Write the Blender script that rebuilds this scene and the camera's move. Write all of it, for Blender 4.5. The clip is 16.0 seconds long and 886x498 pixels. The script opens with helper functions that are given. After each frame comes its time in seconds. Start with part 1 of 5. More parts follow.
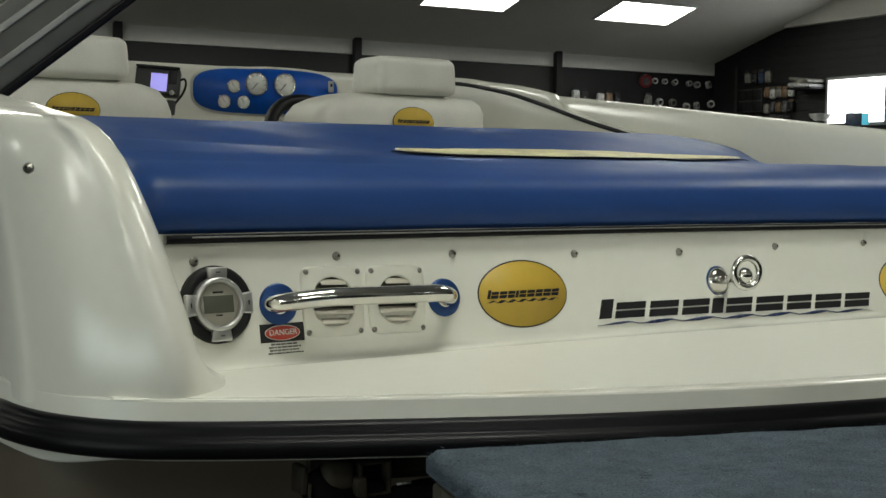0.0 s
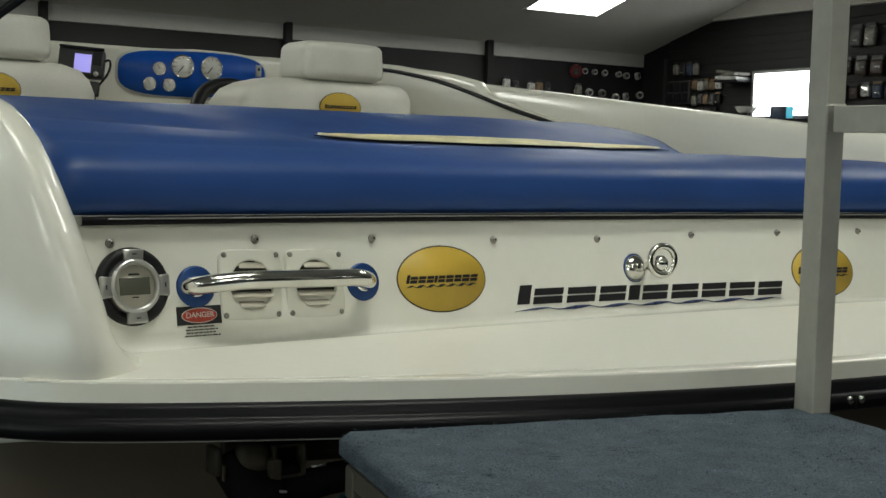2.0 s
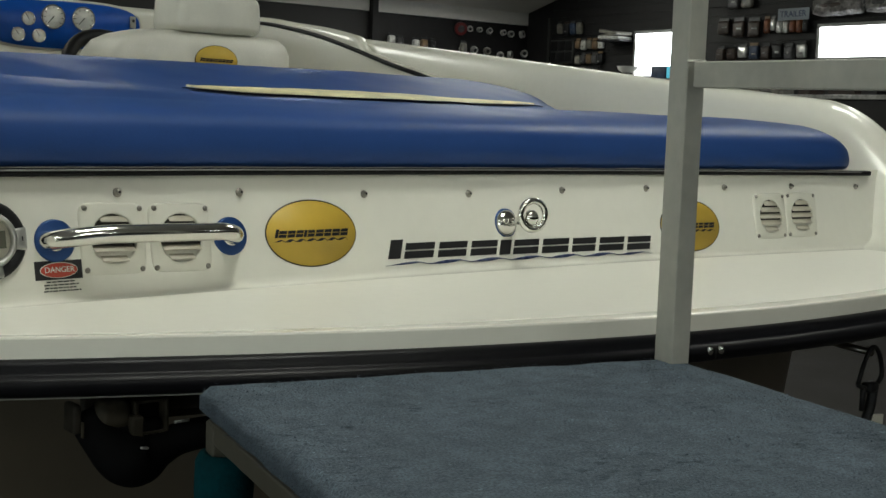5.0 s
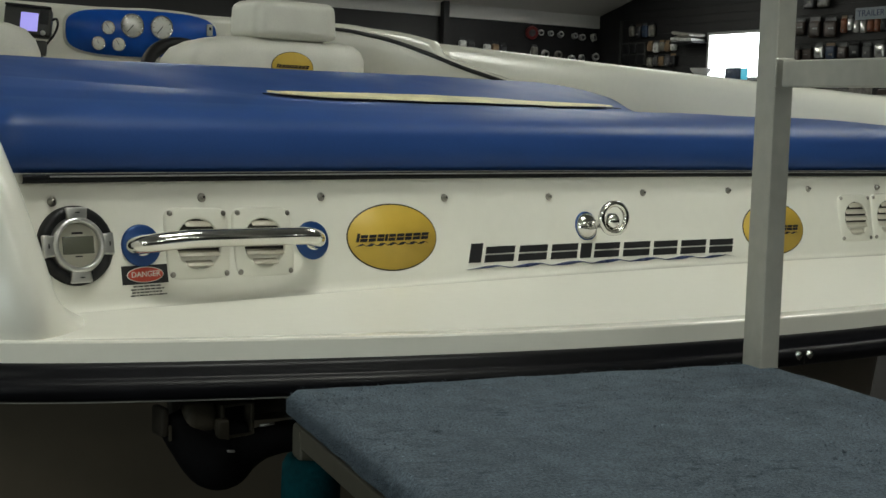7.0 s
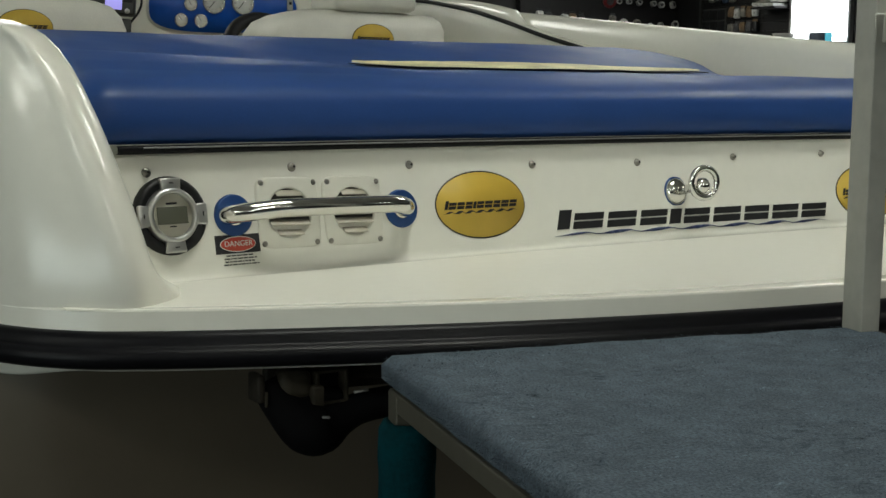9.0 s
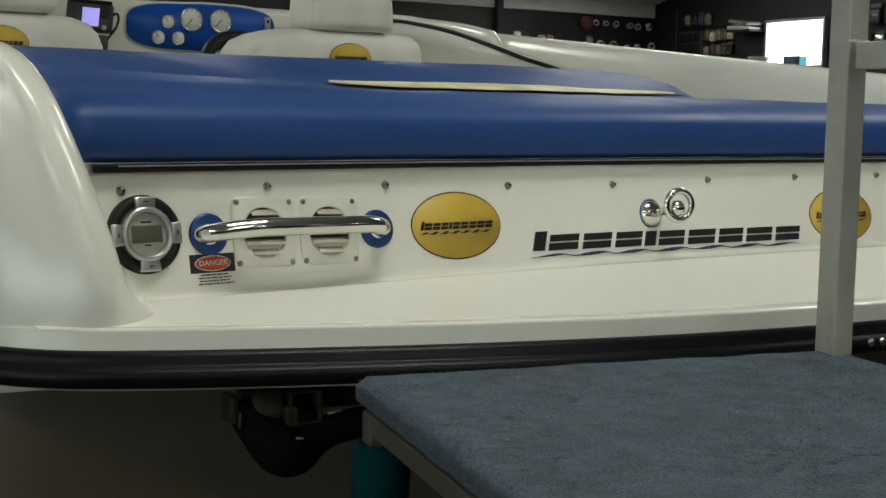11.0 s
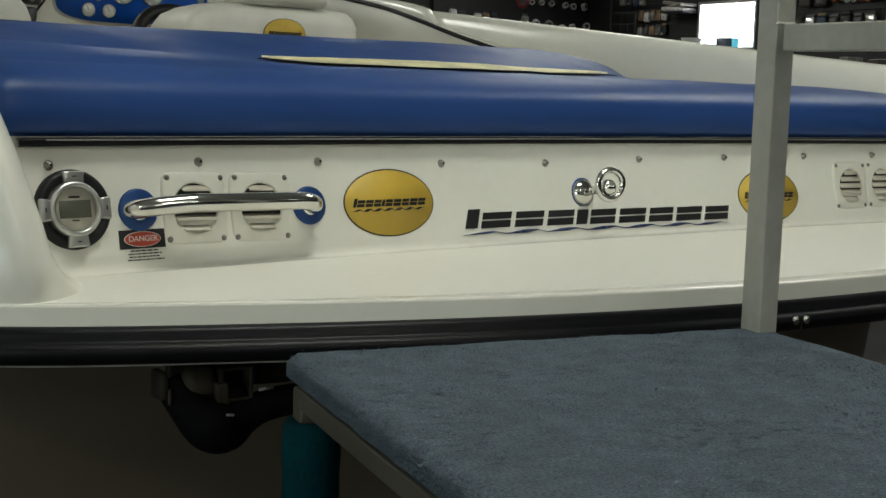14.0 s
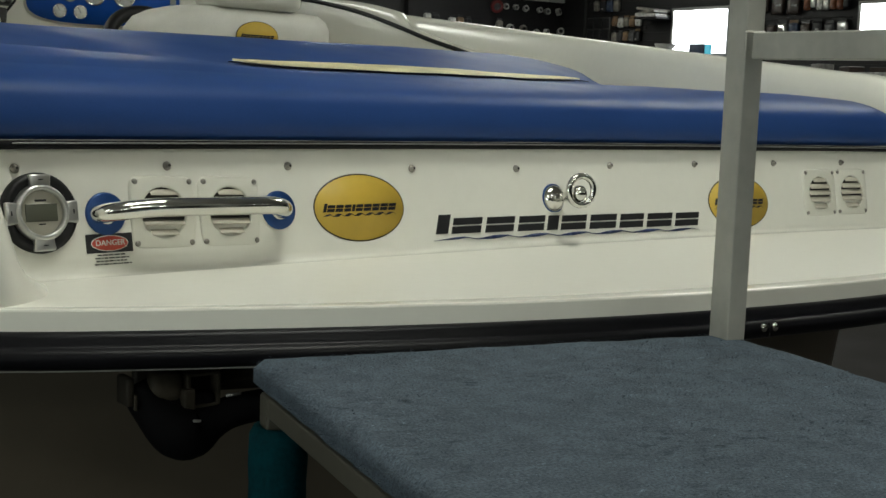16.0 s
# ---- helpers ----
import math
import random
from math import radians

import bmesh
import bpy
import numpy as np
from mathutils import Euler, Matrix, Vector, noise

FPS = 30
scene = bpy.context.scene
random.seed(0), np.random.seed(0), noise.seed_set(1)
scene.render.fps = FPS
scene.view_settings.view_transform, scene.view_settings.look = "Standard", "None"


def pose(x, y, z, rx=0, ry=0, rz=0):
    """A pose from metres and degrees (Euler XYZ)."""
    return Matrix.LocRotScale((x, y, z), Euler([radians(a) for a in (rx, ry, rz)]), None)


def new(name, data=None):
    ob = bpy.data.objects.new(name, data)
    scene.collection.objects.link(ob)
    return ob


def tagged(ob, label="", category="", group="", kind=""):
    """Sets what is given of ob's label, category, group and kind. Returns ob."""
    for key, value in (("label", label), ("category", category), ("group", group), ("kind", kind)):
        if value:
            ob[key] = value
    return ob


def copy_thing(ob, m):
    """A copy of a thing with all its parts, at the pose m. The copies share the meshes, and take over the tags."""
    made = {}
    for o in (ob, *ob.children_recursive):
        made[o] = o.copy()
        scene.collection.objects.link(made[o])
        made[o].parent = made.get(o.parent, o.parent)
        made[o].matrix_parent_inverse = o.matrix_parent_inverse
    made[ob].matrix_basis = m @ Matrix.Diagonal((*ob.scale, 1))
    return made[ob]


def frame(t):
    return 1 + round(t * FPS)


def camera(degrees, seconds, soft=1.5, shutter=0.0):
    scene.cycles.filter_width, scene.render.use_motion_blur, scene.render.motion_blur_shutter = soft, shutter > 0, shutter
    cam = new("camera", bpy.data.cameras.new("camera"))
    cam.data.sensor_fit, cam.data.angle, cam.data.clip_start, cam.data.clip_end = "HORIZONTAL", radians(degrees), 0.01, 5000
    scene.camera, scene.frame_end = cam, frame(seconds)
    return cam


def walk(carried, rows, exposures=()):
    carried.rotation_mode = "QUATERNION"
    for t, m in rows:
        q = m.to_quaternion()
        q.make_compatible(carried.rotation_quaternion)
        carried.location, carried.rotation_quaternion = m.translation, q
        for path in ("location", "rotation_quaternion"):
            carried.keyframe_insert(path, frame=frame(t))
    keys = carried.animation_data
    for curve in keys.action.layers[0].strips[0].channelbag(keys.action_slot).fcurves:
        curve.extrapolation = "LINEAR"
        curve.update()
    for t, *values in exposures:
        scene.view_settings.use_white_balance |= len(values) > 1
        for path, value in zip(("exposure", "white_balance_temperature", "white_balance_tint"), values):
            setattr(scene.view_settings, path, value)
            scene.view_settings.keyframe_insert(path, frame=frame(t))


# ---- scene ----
cam = camera(39.0, 16.0, soft=1.5)
PATH = [
    (0.0, pose(-1.3655, -1.3959, 1.3115, 86.437, 0, -31.589) @ pose(0, 0, 0, 0, 0, 0.761)),
    (0.5, pose(-1.3656, -1.3963, 1.3105, 86.597, 0, -32.176) @ pose(0, 0, 0, 0, 0, 0.916)),
    (1.0, pose(-1.3656, -1.3997, 1.3101, 86.283, 0, -32.843) @ pose(0, 0, 0, 0, 0, 1.026)),
    (1.5, pose(-1.3631, -1.4070, 1.3092, 85.989, 0, -33.654) @ pose(0, 0, 0, 0, 0, 1.428)),
    (2.0, pose(-1.3590, -1.4133, 1.3093, 85.929, 0, -34.780) @ pose(0, 0, 0, 0, 0, 1.573)),
    (2.5, pose(-1.3547, -1.4125, 1.3095, 85.759, 0, -36.122) @ pose(0, 0, 0, 0, 0, 1.824)),
    (3.0, pose(-1.3519, -1.4144, 1.3076, 85.273, 0, -37.334) @ pose(0, 0, 0, 0, 0, 1.820)),
    (3.5, pose(-1.3502, -1.4174, 1.3062, 84.810, 0, -38.345) @ pose(0, 0, 0, 0, 0, 1.943)),
    (4.0, pose(-1.3449, -1.4188, 1.3064, 84.660, 0, -39.019) @ pose(0, 0, 0, 0, 0, 1.960)),
    (4.2, pose(-1.3421, -1.4195, 1.3058, 84.455, 0, -39.553) @ pose(0, 0, 0, 0, 0, 2.035)),
    (6.3, pose(-1.3370, -1.4266, 1.3037, 84.048, 0, -40.186) @ pose(0, 0, 0, 0, 0, 2.040)),
    (6.5, pose(-1.3391, -1.4226, 1.3028, 84.037, 0, -39.500) @ pose(0, 0, 0, 0, 0, 1.949)),
    (7.0, pose(-1.3449, -1.4094, 1.3023, 84.279, 0, -36.786) @ pose(0, 0, 0, 0, 0, 1.495)),
    (7.5, pose(-1.3476, -1.4098, 1.3013, 84.177, 0, -35.479) @ pose(0, 0, 0, 0, 0, 1.179)),
    (8.0, pose(-1.3487, -1.4063, 1.2999, 83.690, 0, -35.243) @ pose(0, 0, 0, 0, 0, 0.571)),
    (8.5, pose(-1.3521, -1.4013, 1.2958, 83.462, 0, -34.197) @ pose(0, 0, 0, 0, 0, 0.797)),
    (9.0, pose(-1.3535, -1.3978, 1.2935, 82.999, 0, -33.200) @ pose(0, 0, 0, 0, 0, 0.405)),
    (9.2, pose(-1.3535, -1.3976, 1.2933, 83.190, 0, -33.195) @ pose(0, 0, 0, 0, 0, 0.400)),
    (11.3, pose(-1.3531, -1.3979, 1.2972, 83.989, 0, -34.652) @ pose(0, 0, 0, 0, 0, 1.293)),
    (11.5, pose(-1.3542, -1.3966, 1.2991, 83.837, 0, -34.869) @ pose(0, 0, 0, 0, 0, 1.704)),
    (12.0, pose(-1.3521, -1.4009, 1.2986, 83.198, 0, -36.000) @ pose(0, 0, 0, 0, 0, 1.844)),
    (12.5, pose(-1.3509, -1.4082, 1.2976, 83.220, 0, -36.681) @ pose(0, 0, 0, 0, 0, 1.778)),
    (13.0, pose(-1.3523, -1.4119, 1.2975, 83.486, 0, -36.756) @ pose(0, 0, 0, 0, 0, 1.691)),
    (13.5, pose(-1.3530, -1.4064, 1.2973, 83.162, 0, -37.182) @ pose(0, 0, 0, 0, 0, 1.787)),
    (14.0, pose(-1.3520, -1.4017, 1.2952, 82.941, 0, -37.319) @ pose(0, 0, 0, 0, 0, 1.626)),
    (14.5, pose(-1.3491, -1.3965, 1.2956, 82.720, 0, -37.794) @ pose(0, 0, 0, 0, 0, 1.863)),
    (15.0, pose(-1.3476, -1.3951, 1.2957, 82.416, 0, -38.865) @ pose(0, 0, 0, 0, 0, 2.135)),
    (15.5, pose(-1.3465, -1.3962, 1.2967, 82.847, 0, -38.606) @ pose(0, 0, 0, 0, 0, 1.989)),
    (16.0, pose(-1.3461, -1.4015, 1.2974, 83.144, 0, -38.528) @ pose(0, 0, 0, 0, 0, 2.058)),
]
walk(cam, PATH, exposures=[(0.0, 0.0), (16.0, 0.0)])

# ---------------------------------------------------------------- light
world = bpy.data.worlds.new("showroom_world")
world.use_nodes = True
scene.world = world
wbg = world.node_tree.nodes["Background"]
wbg.inputs[0].default_value = (0.6, 0.65, 0.7, 1)
wbg.inputs[1].default_value = 0.01

# the showroom stands turned a little against the boat
ROOM = pose(-1.365, -1.396, 0, 0, 0, -3.5)
PANEL_W = 16.0          # watts per ceiling panel lamp


def area_lamp(m, sx, sy, watts, colour):
    lamp = bpy.data.lights.new("panel_lamp", "AREA")
    lamp.shape, lamp.size, lamp.size_y = "RECTANGLE", sx, sy
    lamp.energy, lamp.color = watts, colour
    ob = new("panel_lamp", lamp)
    ob.matrix_basis = m
    return ob


# ---------------------------------------------------------------- materials
def material(name, colour, rough=0.5, metal=0.0, grain=0.0, scale=40.0, bump=0.0, coat=0.0, stain=0.0, stain_scale=2.5,
             emit=None, strength=0.0, spec=0.5):
    """Principled surface with a fine grain and a coarse stain on its colour, and a bump."""
    m = bpy.data.materials.new(name)
    m.use_nodes = True
    nt = m.node_tree
    b = nt.nodes["Principled BSDF"]
    b.inputs["Base Color"].default_value = (*colour, 1)
    b.inputs["Roughness"].default_value = rough
    b.inputs["Metallic"].default_value = metal
    b.inputs["Coat Weight"].default_value = coat
    b.inputs["Coat Roughness"].default_value = 0.08
    b.inputs["Specular IOR Level"].default_value = spec
    if emit:
        b.inputs["Emission Color"].default_value = (*emit, 1)
        b.inputs["Emission Strength"].default_value = strength
    if grain or stain or bump:
        co = nt.nodes.new("ShaderNodeTexCoord")
        n1 = nt.nodes.new("ShaderNodeTexNoise")
        n1.inputs["Scale"].default_value = scale
        n1.inputs["Detail"].default_value = 5
        nt.links.new(co.outputs["Object"], n1.inputs["Vector"])
        n2 = nt.nodes.new("ShaderNodeTexNoise")
        n2.inputs["Scale"].default_value = stain_scale
        n2.inputs["Detail"].default_value = 4
        nt.links.new(co.outputs["Object"], n2.inputs["Vector"])
        r1 = nt.nodes.new("ShaderNodeMapRange")
        r1.inputs[1].default_value, r1.inputs[2].default_value = 0.3, 0.7
        r1.inputs[3].default_value, r1.inputs[4].default_value = 1 - grain, 1 + grain
        r2 = nt.nodes.new("ShaderNodeMapRange")
        r2.inputs[1].default_value, r2.inputs[2].default_value = 0.3, 0.7
        r2.inputs[3].default_value, r2.inputs[4].default_value = 1 - stain, 1 + stain
        nt.links.new(n1.outputs[0], r1.inputs[0])
        nt.links.new(n2.outputs[0], r2.inputs[0])
        mul = nt.nodes.new("ShaderNodeMath")
        mul.operation = "MULTIPLY"
        nt.links.new(r1.outputs[0], mul.inputs[0])
        nt.links.new(r2.outputs[0], mul.inputs[1])
        vm = nt.nodes.new("ShaderNodeVectorMath")
        vm.operation = "SCALE"
        vm.inputs[0].default_value = colour
        nt.links.new(mul.outputs[0], vm.inputs["Scale"])
        nt.links.new(vm.outputs[0], b.inputs["Base Color"])
        rr = nt.nodes.new("ShaderNodeMapRange")
        rr.inputs[1].default_value, rr.inputs[2].default_value = 0.3, 0.7
        rr.inputs[3].default_value, rr.inputs[4].default_value = max(0.02, rough * 0.85), min(1, rough * 1.15)
        nt.links.new(n2.outputs[0], rr.inputs[0])
        nt.links.new(rr.outputs[0], b.inputs["Roughness"])
        if bump:
            bp = nt.nodes.new("ShaderNodeBump")
            bp.inputs["Strength"].default_value = min(1.0, bump * 200)
            bp.inputs["Distance"].default_value = bump
            nt.links.new(n1.outputs[0], bp.inputs["Height"])
            nt.links.new(bp.outputs[0], b.inputs["Normal"])
    return m


def wavy(m, scale, height):
    """Gives a moulded surface the faint long waves that bend its reflections."""
    nt = m.node_tree
    co = nt.nodes.new("ShaderNodeTexCoord")
    n = nt.nodes.new("ShaderNodeTexNoise")
    n.inputs["Scale"].default_value = scale
    n.inputs["Detail"].default_value = 2
    nt.links.new(co.outputs["Object"], n.inputs["Vector"])
    b = nt.nodes.new("ShaderNodeBump")
    b.inputs["Strength"].default_value = 0.5
    b.inputs["Distance"].default_value = height
    nt.links.new(n.outputs[0], b.inputs["Height"])
    nt.links.new(b.outputs[0], nt.nodes["Principled BSDF"].inputs["Normal"])


GEL = material("white_gelcoat", (0.755, 0.745, 0.67), 0.21, grain=0.012, scale=60, stain=0.014, stain_scale=3, spec=0.5)
wavy(GEL, 22, 0.0006)
GEL_SATIN = material("satin_white_gelcoat", (0.765, 0.755, 0.68), 0.42, grain=0.012, scale=60, stain=0.02, stain_scale=3, spec=0.35)
# white hull with the shade under the ledge put into its colour
HULL_SHADED = material("shaded_hull_taupe", (0.108, 0.089, 0.065), 0.42, grain=0.03, scale=30, stain=0.06)
VINYL_BLUE = material("blue_vinyl", (0.018, 0.059, 0.214), 0.46, grain=0.05, scale=500, bump=0.0001, stain=0.08, stain_scale=5, spec=0.28)
VINYL_WHITE = material("white_vinyl", (0.71, 0.70, 0.635), 0.40, grain=0.04, scale=300, bump=0.0003, stain=0.09, stain_scale=7)
CREAM = material("cream_vinyl", (0.64, 0.60, 0.37), 0.5, grain=0.14, scale=120, stain=0.22, stain_scale=18)
RUBBER = material("black_rubber", (0.0045, 0.0045, 0.006), 0.38, grain=0.12, scale=80, stain=0.2, stain_scale=8, spec=0.15)
BLACK = material("black_plastic", (0.009, 0.009, 0.010), 0.5, grain=0.1, scale=60, spec=0.3)
GREY_TRIM = material("grey_trim_highlight", (0.25, 0.25, 0.25), 0.35, 0.3, grain=0.05, scale=60)
CHROME = material("polished_steel", (0.70, 0.69, 0.65), 0.13, 1.0, grain=0.02, scale=30)
SCREW = material("dull_screw_steel", (0.30, 0.285, 0.26), 0.3, 1.0, grain=0.1, scale=80)
SATIN = material("satin_silver_paint", (0.56, 0.56, 0.54), 0.33, 0.9, grain=0.05, scale=80)
BLUE_ANOD = material("blue_anodised", (0.014, 0.058, 0.20), 0.36, 0.3, grain=0.05, scale=60)
YELLOW = material("yellow_decal", (0.60, 0.405, 0.055), 0.55, grain=0.03, scale=50, stain=0.04)
INK = material("black_decal", (0.010, 0.010, 0.012), 0.5, grain=0.05, scale=40)
NAVY = material("navy_decal", (0.015, 0.03, 0.10), 0.35, grain=0.05, scale=40)
WHITE_DECAL = material("white_decal", (0.72, 0.71, 0.66), 0.45, grain=0.02, scale=40)
RED_DECAL = material("red_decal", (0.52, 0.06, 0.035), 0.4, grain=0.04, scale=40)
VENT = material("white_vent_plastic", (0.70, 0.69, 0.61), 0.4, grain=0.02, scale=50)
LOUVRE = material("beige_louvre_plastic", (0.50, 0.47, 0.39), 0.5, grain=0.03, scale=50)
DARK_HOLE = material("dark_cavity", (0.010, 0.009, 0.008), 0.8, grain=0.1, scale=30)
LCD = material("lcd_glass", (0.085, 0.088, 0.066), 0.38, grain=0.03, scale=30)
FACE = material("beige_dial_face", (0.50, 0.48, 0.40), 0.35, grain=0.04, scale=50)
def carpet_material():
    m = material("blue_grey_carpet", (0.088, 0.113, 0.140), 0.95, grain=0.35, scale=420, bump=0.004, stain=0.20, stain_scale=46, spec=0.1)
    nt = m.node_tree
    b = nt.nodes["Principled BSDF"]
    src = b.inputs["Base Color"].links[0].from_socket
    co = nt.nodes.new("ShaderNodeTexCoord")
    mp = nt.nodes.new("ShaderNodeMapping")
    mp.inputs["Rotation"].default_value = (0, 0, 0.30)
    mp.inputs["Scale"].default_value = (60, 110, 90)
    nt.links.new(co.outputs["Object"], mp.inputs["Vector"])
    n = nt.nodes.new("ShaderNodeTexNoise")
    n.inputs["Scale"].default_value = 1.0
    n.inputs["Detail"].default_value = 6
    nt.links.new(mp.outputs[0], n.inputs["Vector"])
    r = nt.nodes.new("ShaderNodeMapRange")
    r.inputs[1].default_value, r.inputs[2].default_value = 0.53, 0.68
    r.inputs[3].default_value, r.inputs[4].default_value = 1.0, 0.48
    nt.links.new(n.outputs[0], r.inputs[0])
    # the marks gather in worn patches
    wp = nt.nodes.new("ShaderNodeTexNoise")
    wp.inputs["Scale"].default_value = 9
    wp.inputs["Detail"].default_value = 3
    nt.links.new(co.outputs["Object"], wp.inputs["Vector"])
    wr = nt.nodes.new("ShaderNodeMapRange")
    wr.inputs[1].default_value, wr.inputs[2].default_value = 0.54, 0.64
    nt.links.new(wp.outputs[0], wr.inputs[0])
    mk = nt.nodes.new("ShaderNodeMix")
    mk.inputs["A"].default_value = 1.0
    nt.links.new(wr.outputs[0], mk.inputs["Factor"])
    nt.links.new(r.outputs[0], mk.inputs["B"])
    # pale lint specks
    v = nt.nodes.new("ShaderNodeTexNoise")
    v.inputs["Scale"].default_value = 190
    v.inputs["Detail"].default_value = 2
    nt.links.new(co.outputs["Object"], v.inputs["Vector"])
    r2 = nt.nodes.new("ShaderNodeMapRange")
    r2.inputs[1].default_value, r2.inputs[2].default_value = 0.69, 0.78
    r2.inputs[3].default_value, r2.inputs[4].default_value = 1.0, 2.2
    nt.links.new(v.outputs[0], r2.inputs[0])
    mu = nt.nodes.new("ShaderNodeMath")
    mu.operation = "MULTIPLY"
    nt.links.new(mk.outputs["Result"], mu.inputs[0])
    nt.links.new(r2.outputs[0], mu.inputs[1])
    sc = nt.nodes.new("ShaderNodeVectorMath")
    sc.operation = "SCALE"
    nt.links.new(src, sc.inputs[0])
    nt.links.new(mu.outputs[0], sc.inputs["Scale"])
    nt.links.new(sc.outputs[0], b.inputs["Base Color"])
    return m


CARPET = carpet_material()
ALLOY = material("mill_aluminium", (0.40, 0.395, 0.35), 0.5, 0.2, grain=0.06, scale=60, stain=0.10, stain_scale=14)
TEAL = material("teal_foam", (0.001, 0.030, 0.038), 0.9, grain=0.2, scale=200, bump=0.002, stain=0.2, stain_scale=25, spec=0.08)
DASH_BLUE = material("blue_dash_panel", (0.003, 0.085, 0.46), 0.35, grain=0.05, scale=40)
CLEAR = material("clear_glass", (0.95, 0.96, 0.95), 0.03)
CLEAR.node_tree.nodes["Principled BSDF"].inputs["Transmission Weight"].default_value = 1.0
DIAL = material("silver_dial", (0.70, 0.70, 0.67), 0.25, 0.15, grain=0.05, scale=60)
WALL_DARK = material("charcoal_slat_wall", (0.0068, 0.0062, 0.0070), 0.6, grain=0.15, scale=20, stain=0.15, stain_scale=1.5)
WALL_BAND = material("white_wall_band", (0.66, 0.65, 0.615), 0.7, grain=0.03, scale=25, stain=0.06, stain_scale=1.2)
CEIL = material("grey_ceiling_lining", (0.74, 0.71, 0.65), 0.8, grain=0.03, scale=30, stain=0.06, stain_scale=0.8)
FLOOR = material("dark_showroom_carpet", (0.022, 0.020, 0.018), 0.9, grain=0.3, scale=150, bump=0.002, stain=0.2, stain_scale=1.5)
GLOW = material("lit_diffuser", (0.9, 0.9, 0.88), 0.5, emit=(0.97, 1.0, 0.94), strength=9.0)
SCREEN = material("bright_screen", (0.8, 0.8, 0.8), 0.3, emit=(0.93, 0.97, 1.0), strength=6.0)
SKY_CARD = material("daylight_haze", (0.7, 0.75, 0.8), 0.9, emit=(0.9, 0.97, 1.0), strength=1.5)
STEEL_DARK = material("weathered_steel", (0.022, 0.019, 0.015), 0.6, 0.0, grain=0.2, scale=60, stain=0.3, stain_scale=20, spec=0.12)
GALV = material("galvanised_steel", (0.30, 0.30, 0.29), 0.5, 0.6, grain=0.1, scale=50, stain=0.15, stain_scale=8)
LILAC = material("lilac_screen", (0.2, 0.2, 0.4), 0.3, emit=(0.40, 0.36, 0.95), strength=0.8)
DEEP_BLACK = material("deep_black_rubber", (0.0025, 0.0025, 0.003), 0.7, grain=0.2, scale=60, spec=0.08)
# same aluminium as ALLOY, darkened to carry the shade under the landing
SHADED_ALLOY = material("shaded_olive_alloy", (0.085, 0.080, 0.062), 0.5, 0.2, grain=0.08, scale=60, stain=0.15, stain_scale=6)
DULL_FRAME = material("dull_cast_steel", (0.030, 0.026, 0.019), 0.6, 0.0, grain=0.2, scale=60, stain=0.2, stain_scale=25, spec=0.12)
VENT_SHADE = material("vent_shade_brown", (0.02, 0.018, 0.015), 0.8, grain=0.1, scale=30)
GREY_PLASTIC = material("grey_plastic", (0.028, 0.028, 0.027), 0.45, grain=0.1, scale=50)
BEAM_GREY = material("dark_grey_paint", (0.085, 0.085, 0.08), 0.45, grain=0.08, scale=30, stain=0.15, stain_scale=4)


# ---------------------------------------------------------------- helpers of this scene
def mesh_ob(name, bm, mat, smooth=True, normals=True):
    if normals:
        bmesh.ops.recalc_face_normals(bm, faces=bm.faces[:])
    me = bpy.data.meshes.new(name)
    bm.to_mesh(me)
    bm.free()
    for p in me.polygons:
        p.use_smooth = smooth
    me.materials.append(mat)
    return new(name, me)


def part(name, bm, mat, parent, label="", smooth=True):
    ob = mesh_ob(name, bm, mat, smooth)
    ob.parent = parent
    if label:
        tagged(ob, label=label)
    return ob


def thing(name, label, category, group="", m=None, kind=""):
    ob = tagged(new(name), label, category, group, kind)
    if m is not None:
        ob.matrix_basis = m
    return ob


def sharp_by_angle(ob, degrees=35):
    me = ob.data
    b = bmesh.new()
    b.from_mesh(me)
    for e in b.edges:
        if len(e.link_faces) == 2 and e.calc_face_angle(0) > radians(degrees):
            e.smooth = False
    b.to_mesh(me)
    b.free()
    return ob


def box_bm(sx, sy, sz, at=(0, 0, 0), bevel=0.0, seg=2, bm=None, turn=None):
    """A bevelled block, centred at `at`."""
    tmp = bmesh.new()
    bmesh.ops.create_cube(tmp, size=1, matrix=Matrix.Diagonal((sx, sy, sz, 1)))
    if bevel:
        bmesh.ops.bevel(tmp, geom=tmp.edges[:], offset=bevel, segments=seg, profile=0.5, affect="EDGES")
    m = Matrix.Translation(at) @ (turn if turn is not None else Matrix())
    tmp.transform(m)
    return join_bm(bm, tmp)


def join_bm(bm, tmp):
    if bm is None:
        return tmp
    me = bpy.data.meshes.new("tmp")
    tmp.to_mesh(me)
    tmp.free()
    bm.from_mesh(me)
    bpy.data.meshes.remove(me)
    return bm


